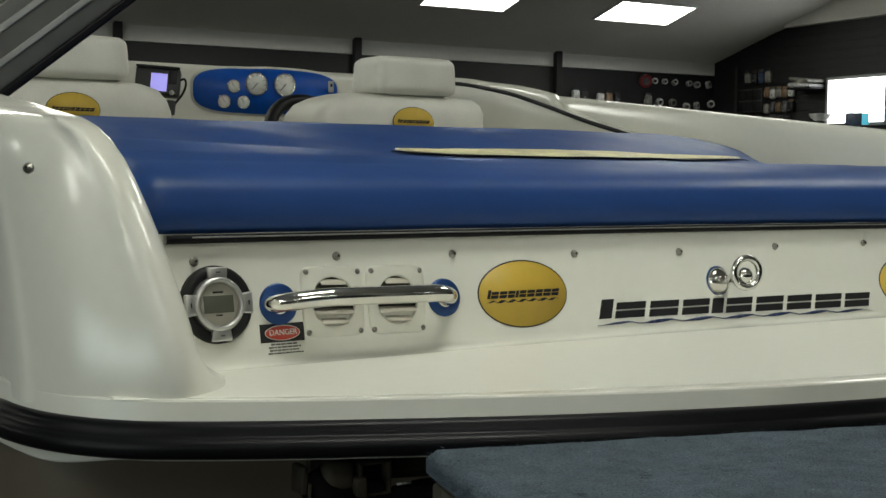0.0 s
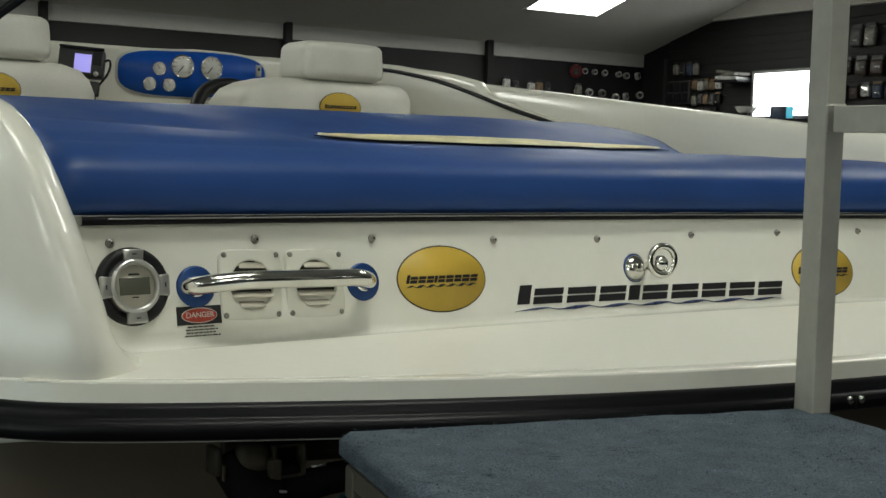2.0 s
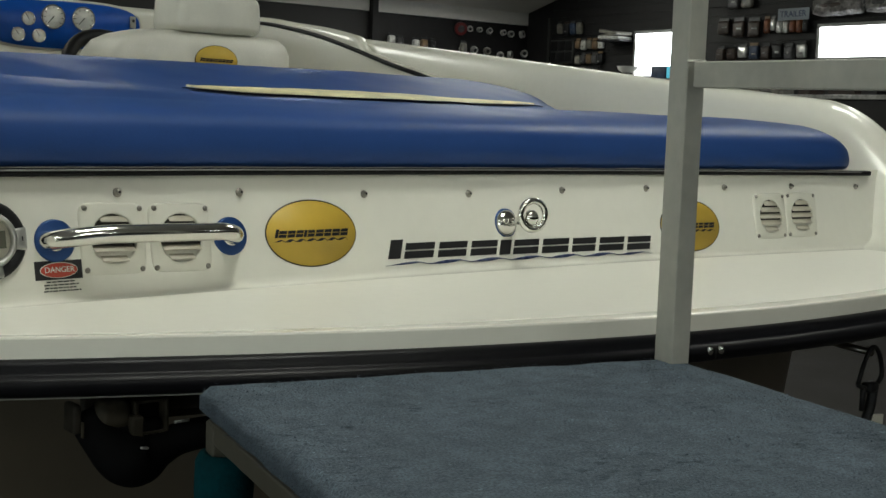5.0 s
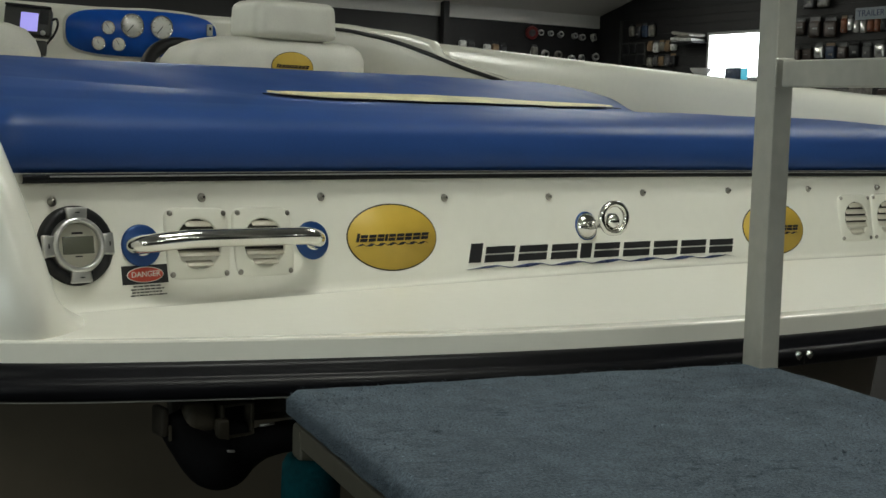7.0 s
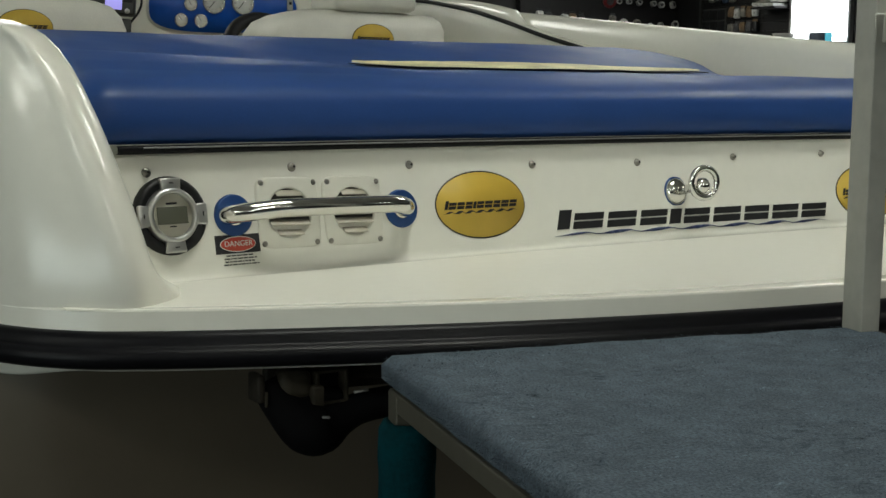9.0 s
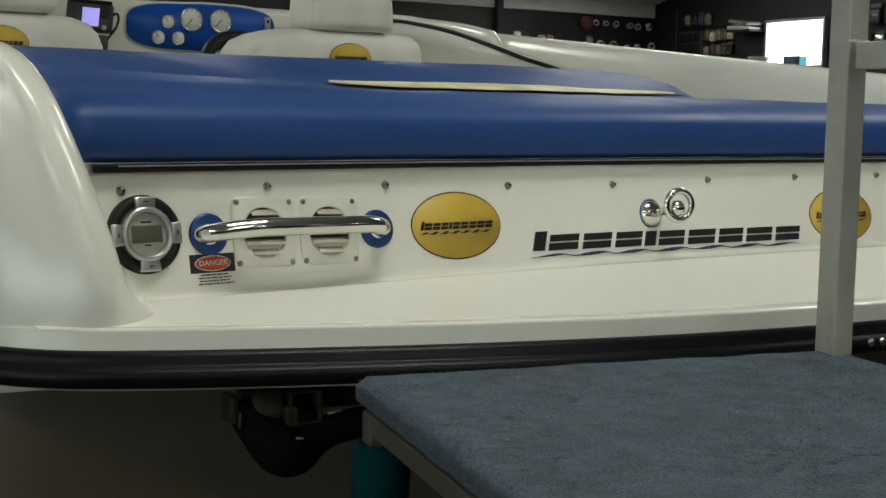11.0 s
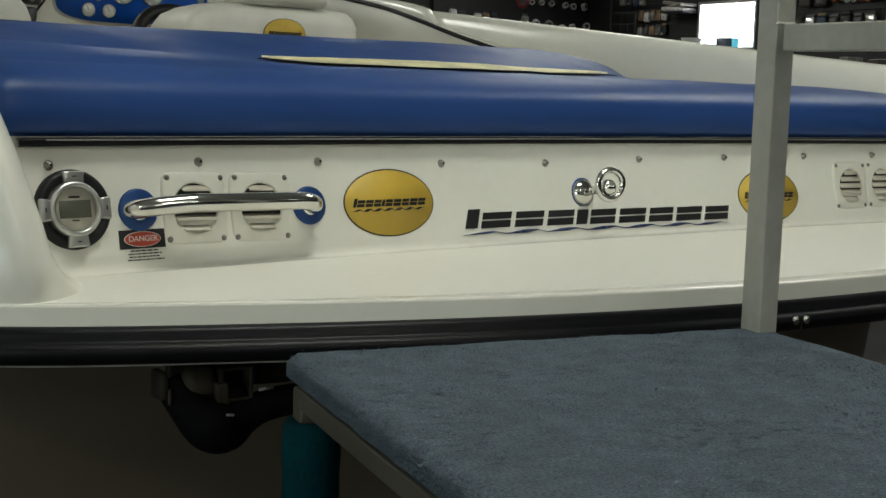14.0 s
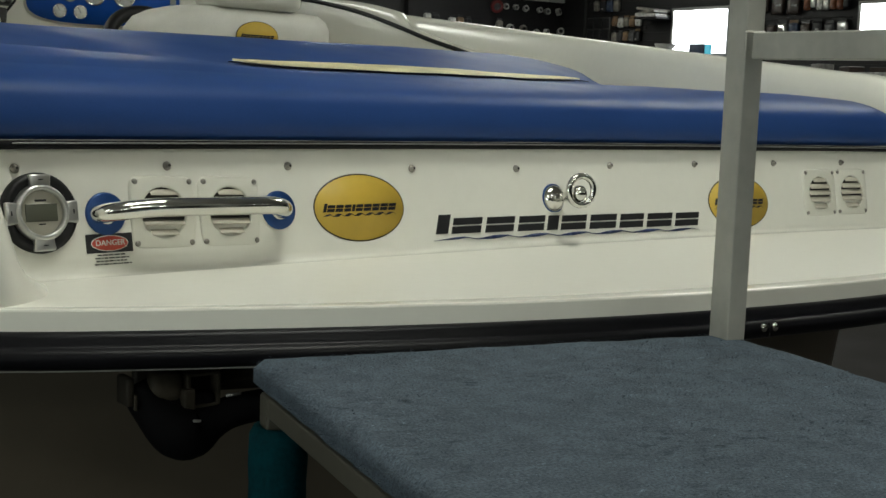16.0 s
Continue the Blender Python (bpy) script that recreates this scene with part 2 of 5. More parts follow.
def lathe_bm(profile, seg=32, m=None, bm=None):
    """Turns a profile of (radius, height) about local z."""
    tmp = bmesh.new()
    rings = []
    for rad, h in profile:
        if rad < 1e-6:
            rings.append([tmp.verts.new((0, 0, h))])
        else:
            rings.append([tmp.verts.new((rad * math.cos(2 * math.pi * k / seg), rad * math.sin(2 * math.pi * k / seg), h)) for k in range(seg)])
    for a, b in zip(rings, rings[1:]):
        for k in range(seg):
            j = (k + 1) % seg
            if len(a) == 1 and len(b) > 1:
                tmp.faces.new((a[0], b[k], b[j]))
            elif len(b) == 1 and len(a) > 1:
                tmp.faces.new((a[k], b[0], a[j]))
            elif len(a) > 1:
                tmp.faces.new((a[k], b[k], b[j], a[j]))
    if m is not None:
        tmp.transform(m)
    return join_bm(bm, tmp)


def tube_bm(points, radius, seg=14, bm=None, caps=True):
    """A round tube along a list of points; radius may be a list."""
    tmp = bmesh.new()
    pts = [Vector(p) for p in points]
    radii = radius if isinstance(radius, (list, tuple)) else [radius] * len(pts)
    rings, up = [], Vector((0.13, 0.21, 1)).normalized()
    for i, p in enumerate(pts):
        d = (pts[min(i + 1, len(pts) - 1)] - pts[max(i - 1, 0)]).normalized()
        side = d.cross(up).normalized()
        top = side.cross(d)
        up = top
        rings.append([tmp.verts.new(p + radii[i] * (math.cos(2 * math.pi * k / seg) * side + math.sin(2 * math.pi * k / seg) * top)) for k in range(seg)])
    for a, b in zip(rings, rings[1:]):
        for k in range(seg):
            tmp.faces.new((a[k], a[(k + 1) % seg], b[(k + 1) % seg], b[k]))
    if caps:
        tmp.faces.new(rings[0])
        tmp.faces.new(rings[-1])
    return join_bm(bm, tmp)


def spline(points, n):
    """Catmull-Rom through the points, n samples a span."""
    pts = [Vector(p) for p in points]
    ext = [2 * pts[0] - pts[1]] + pts + [2 * pts[-1] - pts[-2]]
    out = []
    for i in range(1, len(ext) - 2):
        p0, p1, p2, p3 = ext[i - 1:i + 3]
        for k in range(n):
            t = k / n
            out.append(0.5 * (2 * p1 + (p2 - p0) * t + (2 * p0 - 5 * p1 + 4 * p2 - p3) * t * t + (3 * p1 - p0 - 3 * p2 + p3) * t ** 3))
    out.append(pts[-1])
    return out


def grid_bm(rows, bm=None, closed=False):
    """A sheet through rows of points; closed joins the last column to the first."""
    tmp = bmesh.new()
    vs = [[tmp.verts.new(p) for p in row] for row in rows]
    for a, b in zip(vs, vs[1:]):
        n = len(a)
        for k in range(n if closed else n - 1):
            j = (k + 1) % n
            tmp.faces.new((a[k], a[j], b[j], b[k]))
    return join_bm(bm, tmp)


def smooth(t):
    t = max(0.0, min(1.0, t))
    return t * t * (3 - 2 * t)


def decal_bm(outline, depth=0.0012, fn=None):
    """A thin plate over a flat outline of (x, z) that faces -y; fn gives its surface's y at (x, z)."""
    tmp = bmesh.new()
    fr = [tmp.verts.new((x, (fn(x, z) if fn else 0) - depth, z)) for x, z in outline]
    bk = [tmp.verts.new((x, (fn(x, z) if fn else 0) + 0.002, z)) for x, z in outline]
    tmp.faces.new(fr)
    n = len(fr)
    for k in range(n):
        tmp.faces.new((fr[k], fr[(k + 1) % n], bk[(k + 1) % n], bk[k]))
    return tmp


def ellipse(cx, cz, a, b, n=48):
    return [(cx + a * math.cos(2 * math.pi * k / n), cz + b * math.sin(2 * math.pi * k / n)) for k in range(n)]


# ---------------------------------------------------------------- the showroom shell (in ROOM's own axes: u, v, z)
U0, U1, V0, V1 = -9.0, 11.06, -7.5, 13.12
EAVE, KINK_V, KINK_Z = 2.785, 10.2, 3.553


def room_box(name, u0, u1, v0, v1, z0, z1, mat, bevel=0.0):
    ob = mesh_ob(name, box_bm(u1 - u0, v1 - v0, z1 - z0, ((u0 + u1) / 2, (v0 + v1) / 2, (z0 + z1) / 2), bevel), mat, smooth=False)
    ob.matrix_basis = ROOM
    return ob


tagged(room_box("floor", U0 - 0.2, U1 + 0.2, V0 - 0.2, V1 + 0.2, -0.1, 0.0, FLOOR), "dark showroom carpet floor", "floor", kind="structure")
tagged(room_box("wall_north", U0, U1, V1, V1 + 0.2, 0, 2.620, WALL_DARK), "charcoal painted front wall behind the boat", "wall", kind="structure")
tagged(room_box("trim", U0, U1, V1 - 0.01, V1 + 0.2, 2.624, EAVE + 0.04, WALL_BAND), "pale band along the top of the charcoal wall", "trim", kind="structure")
tagged(room_box("wall_east", U1, U1 + 0.2, V0, V1 + 0.2, 0, 4.2, WALL_DARK), "charcoal slatted display wall", "wall", kind="structure")
tagged(room_box("wall_south", U0, U1, V0 - 0.2, V0, 0, 4.2, WALL_DARK), "plain charcoal rear wall", "wall", kind="structure")
# west wall with an assumed, unseen shop window, placed to light the port side
WV0, WV1, WZ0, WZ1 = -6.8, 0.6, 0.3, 2.30
for nm, v0, v1, z0, z1 in (("wall_west", V0 - 0.2, WV0, 0, 4.2), ("wall_west_far", WV1, V1 + 0.2, 0, 4.2), ("wall_west_sill", WV0, WV1, 0, WZ0), ("wall_west_head", WV0, WV1, WZ1, 4.2)):
    tagged(room_box(nm, U0 - 0.2, U0, v0, v1, z0, z1, WALL_DARK), "plain charcoal side wall round the shop window", "wall", kind="structure")
win = thing("window_1", "wide aluminium framed shop window, assumed out of view", "window", m=ROOM @ pose(U0 - 0.1, (WV0 + WV1) / 2, (WZ0 + WZ1) / 2, 0, 0, 90), kind="structure")
ww, wh = WV1 - WV0, WZ1 - WZ0
for k in range(6):
    part("mullion", box_bm(0.06, 0.08, wh, (-ww / 2 + 0.03 + (ww - 0.06) * k / 5, 0, 0), 0.004), ALLOY, win, smooth=False)
for zz in (-wh / 2 + 0.03, wh / 2 - 0.03):
    part("window_frame", box_bm(ww, 0.08, 0.06, (0, 0.002, zz), 0.004), ALLOY, win, smooth=False)
# glowing card beyond the assumed window
tagged(room_box("backdrop", U0 - 3.1, U0 - 3.0, WV0 - 4, WV1 + 4, -0.5, 5, SKY_CARD), "bright hazy daylight outside the shop window", "backdrop", kind="structure")
WINDOW_W = 135.0
area_lamp(ROOM @ pose(U0 - 0.02, (WV0 + WV1) / 2, (WZ0 + WZ1) / 2, 90, 0, -90), ww - 0.1, wh - 0.1, WINDOW_W, (0.85, 1.0, 0.93))


def ceiling_bm():
    tmp = bmesh.new()
    prof = [(V1 + 0.2, EAVE - 0.053), (KINK_V, KINK_Z), (V0 - 0.2, KINK_Z + 0.02)]
    lo = [[tmp.verts.new((u, v, z)) for v, z in prof] for u in (U0 - 0.2, U1 + 0.2)]
    hi = [[tmp.verts.new((u, v, z + 0.15)) for v, z in prof] for u in (U0 - 0.2, U1 + 0.2)]
    for a, b in ((lo[0], lo[1]), (hi[0], hi[1])):
        for k in range(2):
            tmp.faces.new((a[k], a[k + 1], b[k + 1], b[k]))
    for k in range(2):
        for s in (0, 1):
            tmp.faces.new((lo[s][k], lo[s][k + 1], hi[s][k + 1], hi[s][k]))
    for k in (0, 2):
        tmp.faces.new((lo[0][k], lo[1][k], hi[1][k], hi[0][k]))
    return tmp


ceil = mesh_ob("ceiling", ceiling_bm(), CEIL, smooth=False)
ceil.matrix_basis = ROOM
tagged(ceil, "grey lined ceiling sloping down to the front wall", "ceiling", kind="structure")

bulk = bmesh.new()
bprof = [(11.72, 3.125), (V0, 3.10), (V0, KINK_Z + 0.1), (KINK_V, KINK_Z + 0.1), (11.72, 3.20)]
bl = [[bulk.verts.new((u, v, z)) for v, z in bprof] for u in (U1 - 0.10, U1 + 0.02)]
for row in bl:
    bulk.faces.new(row)
for k in range(5):
    bulk.faces.new((bl[0][k], bl[0][(k + 1) % 5], bl[1][(k + 1) % 5], bl[1][k]))
bk = mesh_ob("trim_bulkhead", bulk, CEIL, smooth=False)
bk.matrix_basis = ROOM
tagged(bk, "grey bulkhead between the display wall and the ceiling", "bulkhead", kind="structure")

for u in (0.43, 3.14, 5.84, 8.55):
    pil = thing("wall_pillar", "dark steel portal column against the front wall", "pillar", "wall pillars", ROOM @ pose(u, V1, 0), kind="structure")
    part("column", box_bm(0.085, 0.09, EAVE + 0.02, (0, -0.045, (EAVE + 0.02) / 2), 0.006), WALL_DARK, pil, smooth=False)


def ceiling_light(u, v, flat=False):
    slope = 0.0 if flat else -math.degrees(math.atan(0.2622))
    z = KINK_Z if flat else EAVE - 0.053 + (V1 + 0.2 - v) * 0.2622
    m = ROOM @ pose(u, v, z - 0.012, slope, 0, 0)
    t = thing("ceiling_light", "square-edged lit white ceiling panel light", "ceiling light", "ceiling panel lights", m)
    fr = box_bm(1.08, 0.03, 0.03, (0, 0.295, 0), 0.003)
    box_bm(1.08, 0.03, 0.03, (0, -0.295, 0), 0.003, bm=fr)
    box_bm(0.03, 0.56, 0.03, (0.525, 0, 0), 0.003, bm=fr)
    box_bm(0.03, 0.56, 0.03, (-0.525, 0, 0), 0.003, bm=fr)
    part("frame", fr, WALL_BAND, t, smooth=False)
    part("diffuser", box_bm(1.02, 0.56, 0.012, (0, 0, 0)), GLOW, t, "glowing white diffuser", smooth=False)
    area_lamp(m @ pose(0, 0, -0.02), 1.0, 0.54, PANEL_W, (0.975, 1.0, 0.85))


for u in (-4.6, -1.3, 2.1, 4.34, 6.57, 8.82):
    ceiling_light(u, 11.68)
# unseen panels added to light the boat; the last follows the tow ring's highlight
for u, v in ((-5.2, 6.0), (-4.2, 0.9), (-4.6, -4.6), (0.2, 6.0), (0.9, 0.8), (0.6, -2.6), (-1.2, -5.6), (4.0, 2.2), (2.6, -5.2), (5.2, 6.0), (-3.2, -1.4), (8.6, -5.0)):
    ceiling_light(u, v, True)


# ---------------------------------------------------------------- the boat (x to starboard, y to the bow, snaps at z = 1.2)
def panel_y(x):
    return -0.0625 * x * x


def rail_y(x):
    return -0.482 + 0.23 * (x - 0.13) ** 2


def vent_pad(x, z):
    """The shallow raised field that carries the stereo control, the handle and the vents."""
    foot = 1.0985 + 0.030 * smooth((x + 0.56) / 0.09) ** 1.5
    return 0.0006 * smooth((z - foot) / 0.008) * smooth((-0.20 - x) / 0.40)


def face_y(x, z):
    """The raked transom panel's surface."""
    return panel_y(x) - 0.030 * max(0.0, min(1.3, (1.24 - z) / 0.14)) ** 1.2 - vent_pad(x, z)


def gun_z(y):
    """Height of the gunwale's top along the boat."""
    run = min(y, 1.85)
    soft = 0.5 * ((run - 0.2) + math.sqrt((run - 0.2) ** 2 + 0.004))
    return 1.370 + 0.0145 * smooth((y + 0.1) / 0.4) + 0.105 * soft + 0.03 * max(0.0, y - 1.85)


def quarter_drop(side, y):
    """How far the gunwale's end has rolled down towards the stern."""
    return (2.4 if side > 0 else 0.22) * max(0.0, 0.14 - y) ** 2


def gun_out(y):
    """Half beam at the gunwale."""
    if y < 2.4:
        return 1.085 + 0.02 * smooth(y / 1.5)
    t = min(1.0, (y - 2.4) / 2.9)
    return 1.105 * math.sqrt(max(0.0, 1 - t ** 2.2))


boat = thing("sports_boat", "white fibreglass ski boat with blue upholstery in a showroom", "boat", m=pose(0, 0, 0))

# transom panel, boarding ledge and its edge, in one moulding
PROF = [(0, 1.2375, 0), (0, 1.23, 0), (0, 1.22, 0), (0, 1.21, 0), (0, 1.20, 0), (0, 1.19, 0), (0, 1.18, 0), (0, 1.17, 0), (0, 1.16, 0), (0, 1.15, 0), (0, 1.14, 0), (0, 1.132, 0), (0, 1.128, 0), (0, 1.124, 0), (0, 1.12, 0), (0, 1.116, 0), (0, 1.112, 0), (0, 1.108, 0), (0, 1.1065, 0), (0, 1.105, 0), (0, 1.1035, 0), (0, 1.102, 0), (0, 1.1005, 0), (0, 1.099, 0), (0, 1.097, 0), (0, 1.095, 0), (0, 1.0905, 0.0008), (0.0035, 1.0882, 0.0016),
        (0.010, 1.0864, 0.002), (0.020, 1.0854, 0.002), (0.04, 1.0849, 0.001), (0.08, 1.0847, 0), (0.2, 1.0843, 0), (0.4, 1.084, 0), (0.65, 1.0836, 0), (0.9, 1.0832, 0), (0.93, 1.0829, 0), (0.96, 1.0815, 0)]
rows = []
for w, z, o in PROF:
    row = []
    for k in range(193):
        x = -1.0 + 2.0 * k / 192
        yf = face_y(x, z) - o
        row.append((x, yf + (rail_y(x) - yf) * w, z))
    rows.append(row)
split = [w for w, z, o in PROF].index(0.04)
sharp_by_angle(part("transom_panel", grid_bm(rows[:split + 1]), GEL, boat, "glossy white transom panel"), 50)
part("boarding_ledge", grid_bm(rows[split:]), GEL_SATIN, boat, "satin white boarding ledge")


# gunwales with their rounded quarters, which follow the stern's edge at their foot
PORT_TURN = ((0.970, -0.1975), (1.000, -0.1715), (1.028, -0.136), (1.049, -0.090), (1.061, -0.040))
STARBOARD_TURN = ((0.970, -0.263), (1.000, -0.230), (1.028, -0.182), (1.049, -0.125), (1.061, -0.060))


def gunwale_rings(side):
    rings = []
    base_aft = -0.2165 if side < 0 else -0.290
    for vz, inset in ((-0.055, 0), (0.0, 0), (0.012, 0), (0.03, 0), (0.055, 0), (0.085, 0), (0.12, 0), (0.16, 0), (0.2, 0), (0.27, 0), (0.4, 0), (0.55, 0), (0.68, 0), (0.78, 0.001), (0.86, 0.004), (0.92, 0.010), (0.965, 0.020), (0.99, 0.034), (1.0, 0.050)):
        v = max(0.0, vz)
        inset *= 0.62 if side < 0 else 1.0
        flare = 0.046 * (1 - min(1.0, v / 0.20)) ** 2.4
        inner = 0.893 + 0.062 * v ** 1.2 + inset
        aft = base_aft + 0.125 * v ** 1.7 + inset
        out = 1.070 + 0.008 * v - inset
        pts = []
        for y in (4.6, 3.8, 3.0, 2.2, 1.6, 1.1, 0.7, 0.4, 0.22):
            pts.append((min(inner, max(0.0, gun_out(y) - 0.15) + inset) - 0.55 * inset * smooth((y - 0.25) / 0.6) - flare, y))
        w = 0.5 * flare
        xi = min(inner + 0.042, 0.5 * (inner + out))
        pts += [(inner - flare, aft + 0.15), (inner + 0.002 - 0.8 * flare, aft + 0.085), (inner + 0.29 * (xi - inner) - 0.45 * flare, aft + 0.030 + 0.3 * w), (xi, aft + 0.2 * w)]
        for x, y in (PORT_TURN if side < 0 else STARBOARD_TURN):
            pts.append((xi + (x - 0.935) / 0.131 * (out - xi), y + 0.002 + aft - base_aft))
        for y in (0.22, 0.4, 0.7, 1.1, 1.6, 2.2, 3.0, 3.8, 4.6):
            pts.append((max(0.02, min(gun_out(y) - 0.012, gun_out(y) - 0.018 + 0.014 * v) - inset), y))
        line = spline([(x, y, 0) for x, y in pts], 5)
        rings.append([(side * p.x, p.y, 1.0815 + (gun_z(p.y) - quarter_drop(side, p.y) - 1.0815) * vz) for p in line])
    return rings


for side in (-1, 1):
    rings = gunwale_rings(side)
    g = bmesh.new()
    vs = [[g.verts.new(p) for p in ring] for ring in rings]
    n = len(vs[0])
    for a, c in zip(vs, vs[1:]):
        for k in range(n - 1):
            g.faces.new((a[k], a[k + 1], c[k + 1], c[k]))
    top = vs[-1]
    for k in range(n // 2):
        quad = list(dict.fromkeys((top[k], top[k + 1], top[n - 2 - k], top[n - 1 - k])))
        if len(quad) > 2:
            g.faces.new(quad)
    part("gunwale", g, GEL, boat, "glossy white rounded gunwale and stern quarter")


# black rubbing strip round the stern
def stern_path(off=0.0, n=6):
    left = [(-1.085, 4.0), (-1.10, 2.4), (-1.095, 1.4), (-1.088, 0.6), (-1.083, 0.2), (-1.072, 0.02), (-1.05, -0.095), (-1.0, -0.175), (-0.93, -0.224)]
    mid = [(x, rail_y(x)) for x in (-0.8, -0.6, -0.4, -0.2, 0.0, 0.2, 0.4, 0.6, 0.8)]
    right = [(0.93, -0.30), (1.0, -0.235), (1.05, -0.13), (1.072, 0.0), (1.083, 0.2), (1.088, 0.6), (1.095, 1.4), (1.10, 2.4), (1.085, 4.0)]
    return spline([(x, y, 0) for x, y in left + mid + right], n)


def sweep_bm(path, profile, bm=None):
    """Sweeps a closed profile of (outward, z) along a plan path."""
    rows = []
    for i, p in enumerate(path):
        d = (path[min(i + 1, len(path) - 1)] - path[max(i - 1, 0)]).normalized()
        nrm = Vector((d.y, -d.x, 0))
        rows.append([(p.x + nrm.x * o, p.y + nrm.y * o, z) for o, z in profile])
    return grid_bm(rows, bm, closed=True)


RIM = [(-0.050, 1.0780), (-0.028, 1.0828), (-0.0030, 1.0827), (-0.0010, 1.0819), (0.0, 1.0800), (0.0015, 1.052), (-0.03, 1.05)]
sharp_by_angle(part("ledge_rim", sweep_bm(stern_path(), RIM), GEL, boat), 20)
RAIL = [(-0.012, 1.0600), (0.002, 1.0610), (0.009, 1.0590), (0.012, 1.054), (0.0125, 1.0485), (0.016, 1.0465), (0.022, 1.0445), (0.0245, 1.040),
        (0.0245, 1.034), (0.021, 1.0285), (0.014, 1.025), (-0.012, 1.024)]
part("rubbing_strip", sweep_bm(stern_path(), RAIL), RUBBER, boat, "black rubber rubbing strip")
JOINT_X = -0.1185
jb = bmesh.new()
for dx in (-0.0088, 0.0092):
    x = JOINT_X + dx
    m = Matrix.Translation((x, rail_y(x) - 0.0235, 1.0395)) @ pose(0, 0, 0, 90, 0, 0)
    lathe_bm([(0, 0.0035), (0.003, 0.0033), (0.0047, 0.002), (0.0052, 0), (0.0052, -0.002)], 16, m, jb)
part("rail_bolt", jb, CHROME, boat, "pair of polished bolts at the strip joint")
part("rail_joint", box_bm(0.0016, 0.012, 0.017, (JOINT_X + 0.0005, rail_y(JOINT_X) - 0.0188, 1.0365), 0.0004), DARK_HOLE, boat)

# underside of the ledge, and the hull set in under it, both coloured as shaded
def lip_bm():
    """A narrow lip that grows into the hull side's top band round the quarters."""
    path = stern_path()
    rows = []
    for i, p in enumerate(path):
        d = (path[min(i + 1, len(path) - 1)] - path[max(i - 1, 0)]).normalized()
        nrm = Vector((d.y, -d.x, 0))
        drop = 0.020 * smooth((abs(p.x) - 0.99) / 0.10) + 0.04 * smooth((p.y - 0.05) / 0.4)
        rows.append([(p.x + nrm.x * o, p.y + nrm.y * o, z - drop * f) for o, z, f in
                     ((-0.018, 1.03, 0), (-0.018, 1.0205, 0), (-0.019, 1.0185, 1), (-0.022, 1.0155, 1), (-0.036, 1.0145, 1), (-0.036, 1.03, 0))])
    return grid_bm(rows, closed=True)


part("ledge_lip", lip_bm(), GEL, boat, "white lip under the rubbing strip")
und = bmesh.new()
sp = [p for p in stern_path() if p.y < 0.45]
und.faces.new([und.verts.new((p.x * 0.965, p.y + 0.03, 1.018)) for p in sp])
part("ledge_underside", und, HULL_SHADED, boat, smooth=False)
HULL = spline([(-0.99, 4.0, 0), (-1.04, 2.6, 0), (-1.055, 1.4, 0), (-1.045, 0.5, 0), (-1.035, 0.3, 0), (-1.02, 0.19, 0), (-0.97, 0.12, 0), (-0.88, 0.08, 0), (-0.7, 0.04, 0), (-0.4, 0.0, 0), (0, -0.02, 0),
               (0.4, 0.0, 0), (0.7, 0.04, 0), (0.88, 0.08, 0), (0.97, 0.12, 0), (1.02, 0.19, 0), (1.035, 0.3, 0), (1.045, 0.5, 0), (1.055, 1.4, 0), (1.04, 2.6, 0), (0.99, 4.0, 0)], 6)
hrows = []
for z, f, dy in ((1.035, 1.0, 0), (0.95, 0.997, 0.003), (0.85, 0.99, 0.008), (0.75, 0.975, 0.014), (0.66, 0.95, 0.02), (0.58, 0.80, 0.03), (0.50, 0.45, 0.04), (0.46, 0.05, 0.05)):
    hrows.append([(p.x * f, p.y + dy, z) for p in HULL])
part("hull", grid_bm(hrows), HULL_SHADED, boat, "hull set in below the ledge, its shade painted in as taupe")


def bow_bm():
    """Forward hull, closing from the midship beam to the stem."""
    rows = []
    for k in range(25):
        y = 3.9 + 1.45 * k / 24
        o = gun_out(y) if k < 24 else 0.004
        f = k / 24
        rows.append([(-o, y, gun_z(y) - 0.02), (-o * 0.98, y, 1.05), (-o * 0.9, y, 0.75 + 0.1 * f), (-o * 0.35, y, 0.48 + 0.3 * f), (0, y, 0.42 + 0.45 * f ** 2),
                     (o * 0.35, y, 0.48 + 0.3 * f), (o * 0.9, y, 0.75 + 0.1 * f), (o * 0.98, y, 1.05), (o, y, gun_z(y) - 0.02)])
    return grid_bm(rows)


part("bow", bow_bm(), HULL_SHADED, boat)
rows = []
for k in range(17):
    y = 3.0 + 2.3 * k / 16
    o = max(0.004, gun_out(y) - 0.02)
    rows.append([(o * s, y, gun_z(y) + 0.03 * (1 - s * s) - 0.005) for s in (-1, -0.75, -0.5, -0.25, 0, 0.25, 0.5, 0.75, 1)])
part("foredeck", grid_bm(rows), GEL, boat)
part("cockpit_sole", box_bm(1.9, 2.6, 0.03, (0, 1.75, 0.80), 0.005), VINYL_WHITE, boat, smooth=False)


